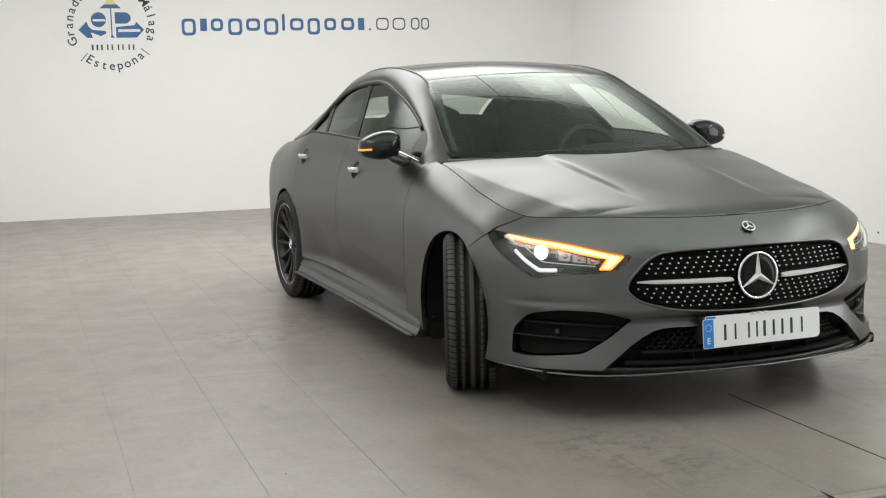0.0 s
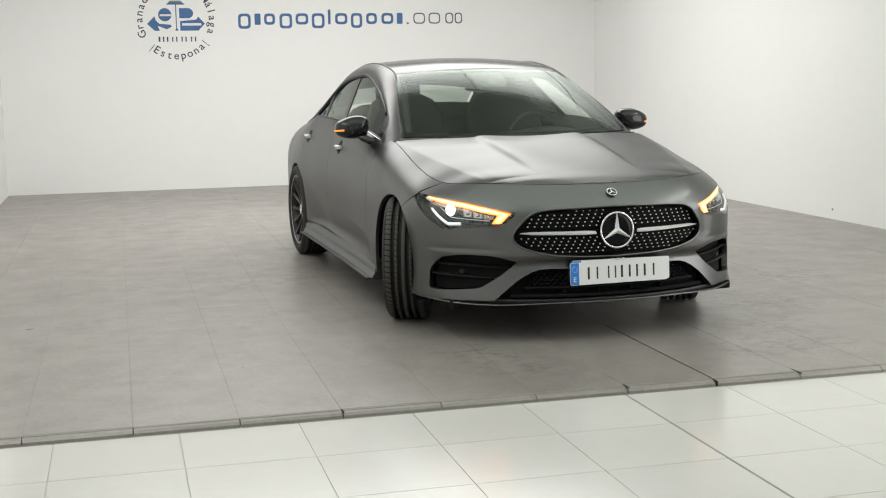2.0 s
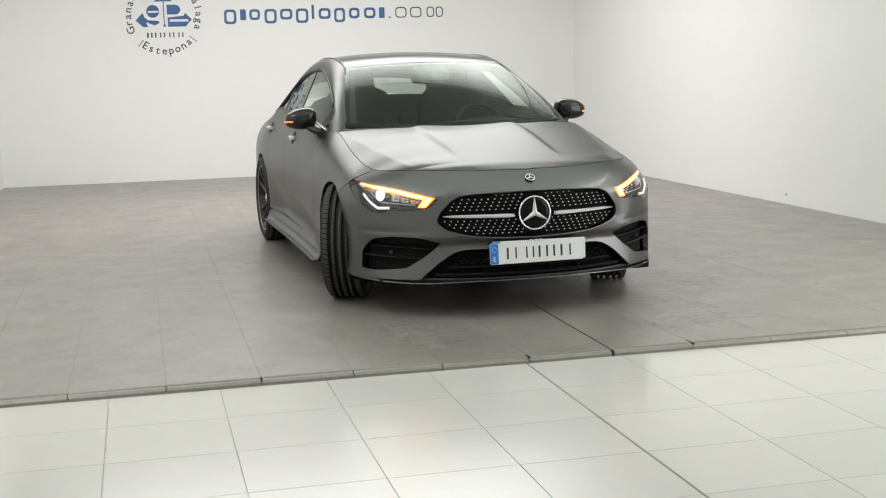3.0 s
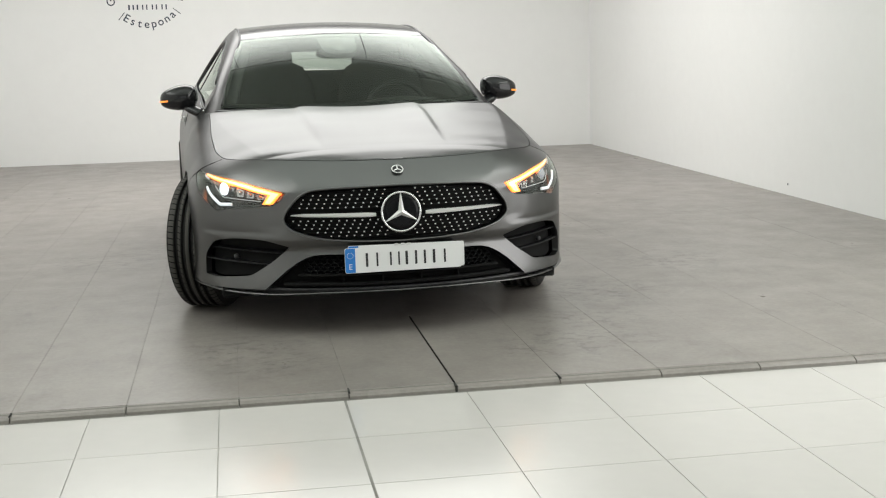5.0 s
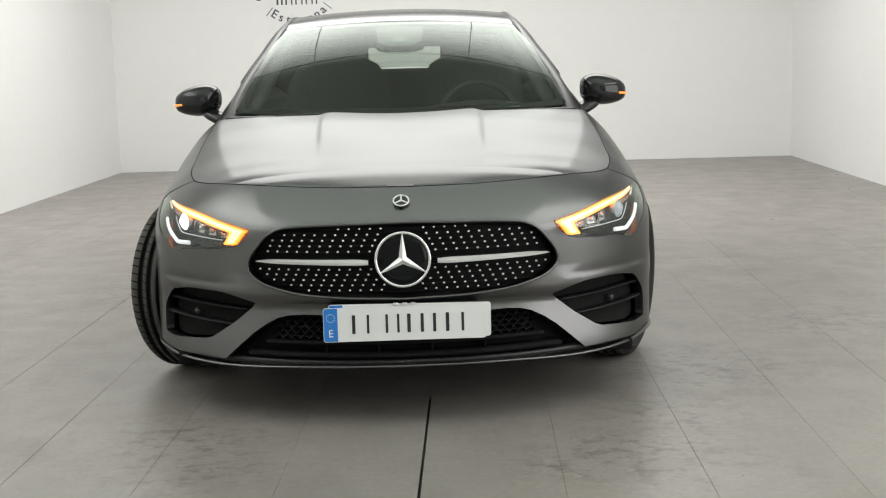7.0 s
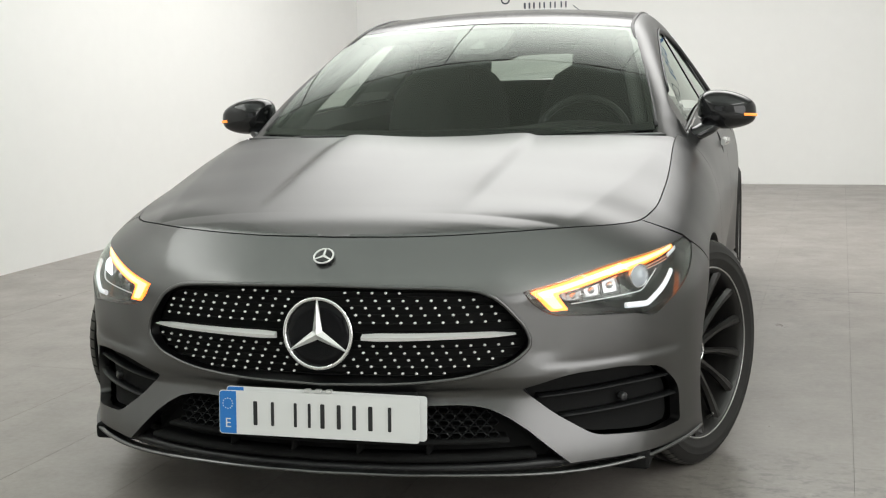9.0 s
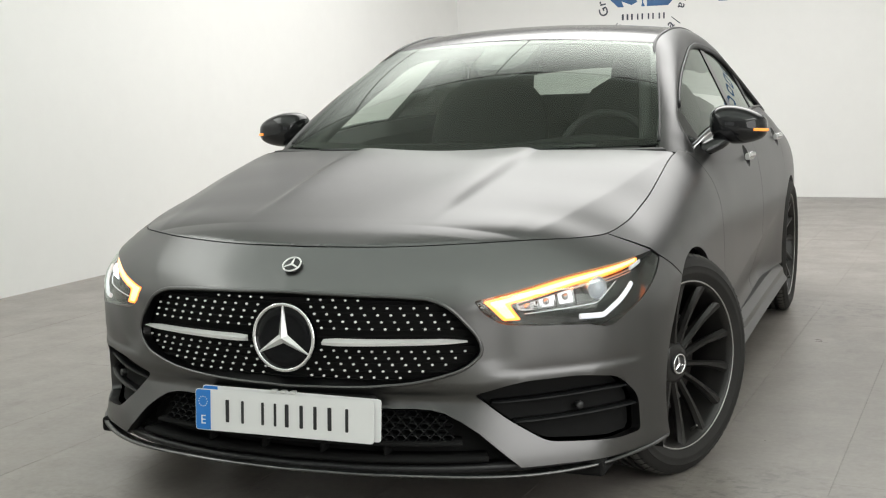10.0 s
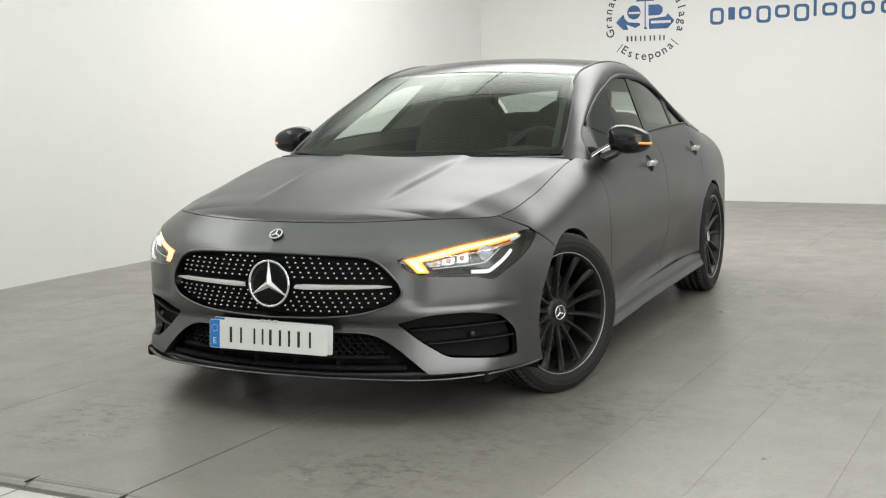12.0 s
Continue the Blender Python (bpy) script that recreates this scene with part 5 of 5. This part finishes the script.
for s in (1, -1):
    trim = bmesh.new()
    prev = None
    for v in np.linspace(0.55, 2.75, 24):
        u = float(flank_glass(v, SHOULDER(v))) - 0.02
        row = [trim.verts.new((s * u, v, float(SHOULDER(v)) - 0.002)), trim.verts.new((s * (u - 0.05), v, float(SHOULDER(v)) - 0.06)), trim.verts.new((s * (u - 0.03), v, 0.35))]
        if prev:
            trim.faces.new((prev[0], row[0], row[1], prev[1]))
            trim.faces.new((prev[1], row[1], row[2], prev[2]))
        prev = row
    part("door_lining", trim, DASH, car)

# dashboard with hood, steering wheel, seats, driver's mirror
dash = bmesh.new()
rows = []
for u in np.linspace(-0.72, 0.72, 37):
    hump = 0.030 * bell(u, 0.36, 0.20)
    rows.append([dash.verts.new((u, v, z)) for v, z in ((0.36 + 0.16 * (u / 0.72) ** 2, 0.925), (0.55, 0.930), (0.78, 0.935 + 0.3 * hump), (0.93, 0.940 + hump), (0.97, 0.915 + hump), (0.96, 0.80), (0.90, 0.55))])
for p, q in zip(rows, rows[1:]):
    for i in range(6):
        f = dash.faces.new((p[i], p[i + 1], q[i + 1], q[i]))
        f.smooth = True
part("dashboard", dash, DASH, car, "black dashboard")
WHEEL_AT = pose(0.36, 1.10, 0.875, 68, 0, 0)
steering = part("steering_wheel", tube_mesh([WHEEL_AT @ Vector((0.182 * math.cos(2 * math.pi * i / 40), 0.182 * math.sin(2 * math.pi * i / 40), 0)) for i in range(40)], 0.015, 10, closed=True, up=WHEEL_AT.to_3x3() @ Vector((0, 0, 1))), SATIN_BLACK, car, "black steering wheel")
part("wheel_boss", blob_mesh(0.075, 0.06, 0.03, 3, m=WHEEL_AT), SATIN_BLACK, steering)
for a in (0, 180, 270):
    p, q = WHEEL_AT @ Vector((0.05 * math.cos(radians(a)), 0.05 * math.sin(radians(a)), 0)), WHEEL_AT @ Vector((0.18 * math.cos(radians(a)), 0.18 * math.sin(radians(a)), 0))
    part("wheel_spoke", tube_mesh([p + (q - p) * t for t in np.linspace(0, 1, 4)], 0.016, 8, 0.008, up=(0, 1, 0.2)), SATIN_SILVER if a == 270 else SATIN_BLACK, steering)


def seat(x, y, wide, back_h, name="seat"):
    ob = new(name)
    ob.parent = car
    ob.matrix_basis = pose(x, y, 0.40)
    part("cushion", blob_mesh(wide, 0.27, 0.09, 4, m=pose(0, 0, 0.10, 8)), SEAT_CLOTH, ob)
    part("backrest", blob_mesh(wide, 0.085, back_h, 3.2, m=pose(0, 0.34, 0.12 + back_h * 0.9, -20)), SEAT_CLOTH, ob)
    part("headrest", blob_mesh(0.155 if wide < 0.3 else 0.125, 0.060, 0.125 if wide < 0.3 else 0.09, 3.2, m=pose(0, 0.34 + back_h * 0.60, 0.07 + back_h * 1.98, -14)), SEAT_CLOTH, ob)
    return ob


for x, y in ((-0.33, 1.36), (0.36, 1.32)):
    seat(x, y, 0.275, 0.36, "front_seat")
for x in (-0.36, 0.36):
    seat(x, 2.08, 0.31, 0.27, "rear_seat")
# inner linings: windscreen pillars, roof rails, door pillars, header
for s in (1, -1):
    k = INNER(np.linspace(0, 1, 200))
    pillar = [(s * (float(RAIL_U(v)) - 0.040), v + 0.02, z - 0.040) for v, z in k if 0.55 < v < 1.22]
    part("pillar_trim", tube_mesh(pillar[::3], 0.034, 10, 0.026), DASH, car, "black inner windscreen pillar trim")
    rail = [(s * (float(RAIL_U(v)) - 0.030), v, z - 0.048) for v, z in k if 1.15 < v < 2.6]
    part("roof_rail_trim", tube_mesh(rail[::4], 0.045, 10, 0.030), HEADLINER, car)
part("header_trim", tube_mesh([(x, 1.150 + 0.075 * (x / 0.547) ** 2, 1.300 - 0.027 * (x / 0.547) ** 2) for x in np.linspace(-0.52, 0.52, 16)], 0.030, 10, 0.018), HEADLINER, car)
pod_loop = rounded([(-0.20, 0.97), (-0.17, 0.76, 0.03), (-0.11, 0.69, 0.04), (0.11, 0.69, 0.04), (0.17, 0.76, 0.03), (0.20, 0.97)], 0.02)
pod = panel("sensor_pod", [pod_loop], lambda s_, t_: screen(s_, t_, 0.012), POD_GREY, car, 0.05, 0.03, "dark grey camera pod behind the windscreen")
eye_loop = rounded([(-0.055, 0.735, 0.01), (0.055, 0.735, 0.01), (0.012, 0.83, 0.01), (-0.012, 0.83, 0.01)], 0.01)
part("camera_window", panel_mesh([eye_loop], lambda s_, t_: screen(s_, t_, 0.009), 0.03, 0.002), POD_PALE, pod, "pale camera window")
part("rear_bench", blob_mesh(0.60, 0.085, 0.34, 5, m=pose(0, 2.48, 0.765, -10)), SEAT_CLOTH, car, "black rear bench backrest")
mirror = part("inner_mirror", blob_mesh(0.112, 0.018, 0.028, 3.5, m=pose(0, 1.115, 1.222, 8)), GLOSS_BLACK, car, "black rear-view mirror")


# door mirrors and handles
def mirror_shell():
    """Housing: wide and rounded ahead, cut flat to the rear, drooping slightly outwards."""
    bm = bmesh.new()
    bmesh.ops.create_icosphere(bm, subdivisions=4, radius=1.0)
    for v in bm.verts:
        x, y, z = v.co
        k = (abs(x) ** 3.0 + abs(y) ** 2.4 + abs(z) ** 2.8) ** (-1 / 2.7)
        x, y, z = x * k, y * k, z * k
        y = max(y, -1.0) if y < 0 else min(y, 0.55)
        taper = 1 - 0.22 * ease(np.array(x), -0.2, 1.0)
        v.co = Vector((0.094 * x, 0.088 * y, 0.066 * float(taper) * z - 0.008 * x))
    for f in bm.faces:
        f.smooth = True
    return bm


for s in (1, -1):
    m = pose(s * 0.909, 0.86, 1.003, 0, 0, s * 10) @ Matrix.Diagonal((s * 1.07, 1, 1.04, 1))
    shell = mirror_shell()
    bmesh.ops.transform(shell, matrix=m, verts=shell.verts)
    if s < 0:
        bmesh.ops.reverse_faces(shell, faces=shell.faces)
    housing = part("door_mirror", shell, GLOSS_BLACK, car, "gloss black door mirror with an amber indicator strip")
    glow = []
    for t in np.linspace(0.12, 1.0, 14):
        q = t * 1.45
        x, y, z = math.sin(q), -math.cos(q), -0.10
        k = (abs(x) ** 3.0 + abs(y) ** 2.4 + abs(z) ** 2.8) ** (-1 / 2.7) * 1.005
        glow.append(m @ Vector((0.094 * x * k, 0.088 * y * k, -0.010 - 0.008 * x)))
    part("indicator", tube_mesh(glow[3:], 0.004, 8, 0.005), AMBER_DIM, housing, "amber mirror indicator")
    pane = bmesh.new()
    prism_into(pane, rounded([(-0.078, -0.050, 0.03), (0.075, -0.042, 0.03), (0.075, 0.034, 0.03), (-0.078, 0.050, 0.03)], 0.01), 0.003, m @ pose(0, 0.046, 0, -90))
    part("mirror_glass", pane, CHROME, housing)
    foot = [(s * 0.775, 0.775, 0.915), (s * 0.805, 0.785, 0.922), (s * 0.84, 0.81, 0.940), (s * 0.872, 0.84, 0.965)]
    part("mirror_foot", tube_mesh(foot, 0.045, 14, 0.026), GLOSS_BLACK, housing)
    for v, z in ((1.375, 0.858), (2.365, 0.886)):
        bowl = np.array(arc(v, z, 0.054, 0, 350, 35, 0.044))

        def dished(v_, z_, v0=v, z0=z):
            r2 = ((v_ - v0) / 0.054) ** 2 + ((z_ - z0) / 0.044) ** 2
            return skin(s * av(v_), z_, 0.024 * np.clip(1 - r2, 0, 1) ** 0.7)

        handle = panel("door_handle", [bowl], dished, PAINT, car, 0.007, 0.0, "bright door handle over a round recess")
        grip = [skin(s * av(v + d), z + 0.003, -0.010 - 0.014 * math.cos(d / 0.066 * 1.5)) for d in np.linspace(-0.066, 0.066, 15)]
        part("grip", tube_mesh(grip, 0.009, 10, 0.014), SATIN_SILVER, handle)
        part("grip_trim", tube_mesh([p + np.array((s * 0.006, 0, 0.004)) for p in grip[1:-1]], 0.007, 8, 0.011), CHROME, handle, "bright grip strip")

# wipers
for x0, x1 in ((-0.52, 0.02), (0.0, 0.50)):
    arm = [(x0 + (x1 - x0) * t, 0.335 + 0.13 * ((x0 + (x1 - x0) * t) / 0.72) ** 2 + 0.03 * t, 0.946 + 0.010 * t) for t in np.linspace(0, 1, 10)]
    part("wiper", tube_mesh(arm, 0.005, 6, 0.006), SATIN_BLACK, car)


# ---- the wall sign: blue and dark film shapes on the north wall ----
SIGN = pose(0, Y1, 0, 90, 0, 0)


def film(name, outline, mat, parent=None, thick=0.003, lift=0.0):
    return link(name, prism_into(bmesh.new(), outline, thick, SIGN @ pose(0, 0, lift)), mat, parent)


sign = tagged(new("wall_sign"), "blue and dark lettered company sign applied to the white wall", "sign")
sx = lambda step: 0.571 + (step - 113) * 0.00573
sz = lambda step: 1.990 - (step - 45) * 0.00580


def frame_mark(a, b, lo, hi, w, mat):
    """A plain rounded frame with a stroke w wide; a narrow one is a plain bar."""
    if b - a < 3.2 * w:
        film("sign_mark", rounded([(a, lo, 0.012), (max(b, a + w), lo, 0.012), (max(b, a + w), hi, 0.012), (a, hi, 0.012)], 0.02), mat, sign)
        return
    bm = bmesh.new()
    outer = rounded([(a, lo, 0.05), (b, lo, 0.05), (b, hi, 0.05), (a, hi, 0.05)], 0.012)
    mid = outer.mean(0)
    inner = mid + (outer - mid) * (1 - 2 * w / np.array([b - a, hi - lo]))
    rows = [[bm.verts.new(SIGN @ Vector((x, y, z))) for x, y in loop] for loop, z in ((outer, 0), (outer, 0.003), (inner, 0.003), (inner, 0))]
    for p, q in zip(rows, rows[1:]):
        for k in range(len(p)):
            m = (k + 1) % len(p)
            bm.faces.new((p[k], p[m], q[m], q[k]))
    bmesh.ops.recalc_face_normals(bm, faces=bm.faces)
    link("sign_mark", bm, mat, sign)


# a row of plain marks of the sizes of the characters: x from, to, rise above and drop below the row
line = ((320, 345, 0, 1), (353, 365, 0, 0), (372, 394, 0, 0), (403, 428, 0, 1), (435, 460, 0, 0), (467, 492, 0, 1), (499, 504, 1, 0), (513, 537, 0, 0), (544, 566, 0, 1), (574, 595, 0, 0), (604, 627, 0, 0), (634, 645, 0, 0))
row_x = curve((320, 1.764), (430, 2.42), (540, 3.10), (646, 3.775), (760, 4.533))
for x0, x1, rise, drop in line:
    a, b = float(row_x(x0)), float(row_x(x1))
    lo, hi = 1.930 - 0.045 * drop, 2.062 + 0.045 * rise
    frame_mark(a, b, lo, hi, 0.030, SIGN_BLUE)
film("sign_dot", arc(float(row_x(655)), 1.937, 0.012, 0, 345, 14), SIGN_DARK, sign)
for x0, x1 in ((666, 688), (695, 717), (727, 742), (745, 759)):
    a, b = float(row_x(x0)), float(row_x(x1))
    frame_mark(a, b, 1.930, 2.062, 0.013, SIGN_DARK)

# round emblem: town names on a circle, plain blue shapes inside it
roundel = tagged(new("wall_emblem"), "round blue company emblem with town names on the white wall", "sign")
CX, CZ, R = 1.040, 1.992, 0.383


def on_circle(word, middle, outward, size=0.128, pitch=12.6):
    for i, ch in enumerate(word):
        step = (i - (len(word) - 1) / 2) * pitch
        a = middle - step if outward else middle + step
        text = bpy.data.curves.new("town_letter", "FONT")
        text.body, text.size, text.align_x, text.extrude = ch, size, "CENTER", 0.0015
        text.offset = 0.0012
        text.materials.append(SIGN_DARK)
        ob = new("town_letter", text)
        r = R if outward else R + size * 0.57
        ob.parent, ob.matrix_basis = roundel, SIGN @ pose(CX + r * math.cos(radians(a)), CZ + r * math.sin(radians(a)), 0.002, 0, 0, a - 90 if outward else a + 90)


on_circle("Granada", 169, True, pitch=11.0)
on_circle("M\u00e1laga", 8.5, True, pitch=11.0)
on_circle("Estepona", 274, False, pitch=10.9)
for a in (228, 321):
    c, q = (CX + 0.43 * math.cos(radians(a)), CZ + 0.43 * math.sin(radians(a))), radians(50 if a < 270 else -38)
    dx, dz, nx, nz = 0.055 * math.cos(q), 0.055 * math.sin(q), -0.004 * math.sin(q), 0.004 * math.cos(q)
    film("emblem_dash", [(c[0] - dx - nx, c[1] - dz - nz), (c[0] + dx - nx, c[1] + dz - nz), (c[0] + dx + nx, c[1] + dz + nz), (c[0] - dx + nx, c[1] - dz + nz)], SIGN_DARK, roundel)
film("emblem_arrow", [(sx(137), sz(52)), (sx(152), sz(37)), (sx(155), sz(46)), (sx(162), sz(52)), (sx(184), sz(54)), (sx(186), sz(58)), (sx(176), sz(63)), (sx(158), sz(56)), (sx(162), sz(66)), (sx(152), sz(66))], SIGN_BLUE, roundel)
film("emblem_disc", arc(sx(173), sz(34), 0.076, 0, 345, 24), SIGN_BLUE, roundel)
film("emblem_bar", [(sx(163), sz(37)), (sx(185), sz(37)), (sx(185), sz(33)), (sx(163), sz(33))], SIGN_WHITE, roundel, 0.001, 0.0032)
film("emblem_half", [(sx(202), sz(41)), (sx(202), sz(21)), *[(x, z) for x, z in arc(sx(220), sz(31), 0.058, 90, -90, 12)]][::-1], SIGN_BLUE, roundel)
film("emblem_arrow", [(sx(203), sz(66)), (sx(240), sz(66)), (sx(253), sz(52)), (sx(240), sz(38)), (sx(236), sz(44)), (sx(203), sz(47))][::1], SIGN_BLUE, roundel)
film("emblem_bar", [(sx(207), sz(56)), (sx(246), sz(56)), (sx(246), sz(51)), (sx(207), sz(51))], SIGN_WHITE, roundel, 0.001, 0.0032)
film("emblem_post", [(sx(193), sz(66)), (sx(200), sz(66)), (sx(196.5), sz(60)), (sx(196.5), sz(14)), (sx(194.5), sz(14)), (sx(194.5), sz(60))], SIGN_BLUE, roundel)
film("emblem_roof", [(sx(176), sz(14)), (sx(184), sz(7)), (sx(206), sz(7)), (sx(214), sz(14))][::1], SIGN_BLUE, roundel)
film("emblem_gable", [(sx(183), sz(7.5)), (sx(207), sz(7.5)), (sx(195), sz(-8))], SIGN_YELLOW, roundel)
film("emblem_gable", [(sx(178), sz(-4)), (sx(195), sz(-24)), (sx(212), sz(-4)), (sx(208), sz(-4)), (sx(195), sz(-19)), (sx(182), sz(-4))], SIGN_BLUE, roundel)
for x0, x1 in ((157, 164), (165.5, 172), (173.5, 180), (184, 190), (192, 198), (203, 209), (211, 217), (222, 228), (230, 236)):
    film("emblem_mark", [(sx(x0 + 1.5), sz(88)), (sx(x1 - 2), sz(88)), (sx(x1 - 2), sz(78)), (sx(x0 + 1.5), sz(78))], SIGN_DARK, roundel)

# ---- small marks on the walls and floor ----
for x, y, z, r, side in ((X1, 7.75, 0.085, 0.008, "east"),):
    spot = lathe_mesh([(0.004, 0.0005), (0.004, r), (0.0, r * 1.1)], 10)
    bmesh.ops.transform(spot, matrix=pose(x, y, z, 0, 0, 180), verts=spot.verts)
    tagged(link("wall_plug", spot, SIGN_DARK), "small dark plug in the white wall near the floor", "wall plug")


# ---- floor tiles, as pieces of the two floors ----
def floor_tiles():
    joints = [0.71 + 0.4005 * k for k in range(-5, 16)]
    cuts = {}
    for k, (x0, x1) in enumerate(zip(joints, joints[1:])):
        a, b = max(x0, X0), min(x1, X1)
        if b - a < 0.02:
            continue
        ys = [EDGE + 0.050, *(y for y in (4.116 + 0.6 * (k % 3), 7.1 + 0.5 * (k % 2), 10.2)), Y1]
        gap = 0.0009
        if abs(b - 2.7125) < 0.01 or abs(a - 2.7125) < 0.01:
            ys = sorted(set(ys) | {4.118})
        for y0, y1 in zip(ys, ys[1:]):
            if y1 - y0 < 0.05:
                continue
            a, b = max(x0, X0), min(x1, X1)
            if y1 < 4.2 and abs(b - 2.7125) < 0.01:
                b = 2.7086
            if y1 < 4.2 and abs(a - 2.7125) < 0.01:
                a = 2.7164
            key = (round(b - a, 3), round(y1 - y0, 3))
            if key not in cuts:
                cuts[key] = slab_mesh("tile", b - a, y1 - y0, 0.0045, GREY_FLOOR, gap, 0.0004)
            tile = new("tile", cuts[key])
            tile.parent, tile.location = grey_floor, (a, y0, 0.0003 * ((k * 7 + int(y0 * 3)) % 3 - 1))
        a, b = max(x0, X0), min(x1, X1)
        # rounded nosing at the edge of the step
        nose = bmesh.new()
        sec = [(EDGE + 0.050, 0.0), (EDGE + 0.046, 0.0005), (EDGE + 0.018, -0.006), (EDGE + 0.004, -0.014), (EDGE, LOW), (EDGE + 0.05, LOW)]
        rows = [[nose.verts.new((x, y, z - 0.0008)) for y, z in sec] for x in (a + 0.002, b - 0.002)]
        for i in range(len(sec)):
            j = (i + 1) % len(sec)
            nose.faces.new((rows[0][i], rows[0][j], rows[1][j], rows[1][i]))
        nose.faces.new(rows[0][::-1])
        nose.faces.new(rows[1])
        bmesh.ops.recalc_face_normals(nose, faces=nose.faces)
        part("nosing", nose, GREY_FLOOR, grey_floor)
    # short black joints at the step, and the open slot that runs from the car to it, its far wall black
    for x, y0, y1, w in ((2.3135, EDGE + 0.004, EDGE + 0.07, 0.006), (3.1145, EDGE + 0.004, EDGE + 0.09, 0.006), (1.1115, EDGE + 0.004, EDGE + 0.05, 0.006)):
        part("joint", box(x - w / 2, x + w / 2, y0, y1, -0.003, 0.0007), BLACK_GROUT, grey_floor)
    part("joint", box(2.7083, 2.7168, EDGE + 0.045, 4.1178, -0.14, -0.012), BLACK_GROUT, grey_floor)
    part("joint", box(2.7160, 2.7169, EDGE + 0.045, 4.1178, -0.0118, -0.0006), BLACK_GROUT, grey_floor)
    part("joint", box(2.7085, 2.7175, EDGE - 0.001, EDGE + 0.045, LOW, -0.001), BLACK_GROUT, grey_floor)
    part("joint", box(X0, X1, EDGE - 0.0075, EDGE - 0.001, LOW - 0.002, LOW + 0.0006), GROUT, white_floor)
    side = 0.4545
    shared = {}
    for i in range(-3, 15):
        for j in range(0, 19):
            x0, x1 = max(0.0225 + side * i, X0), min(0.0225 + side * (i + 1), X1)
            y0, y1 = (1.950 + side, EDGE - 0.008) if j == 0 else (max(1.950 - side * (j - 1), Y0), 1.950 - side * (j - 2))
            if x1 - x0 < 0.02 or y1 - y0 < 0.02:
                continue
            key = (round(x1 - x0, 3), round(y1 - y0, 3))
            if key not in shared:
                shared[key] = slab_mesh("tile", x1 - x0, y1 - y0, 0.0045, WHITE_TILE, 0.003)
            tile = new("tile", shared[key])
            tile.parent, tile.location = white_floor, (x0, y0, LOW)
    part("joint", box(2.2905, 2.2995, Y0, EDGE - 0.01, LOW - 0.003, LOW + 0.0005), GROUT, white_floor)


floor_tiles()
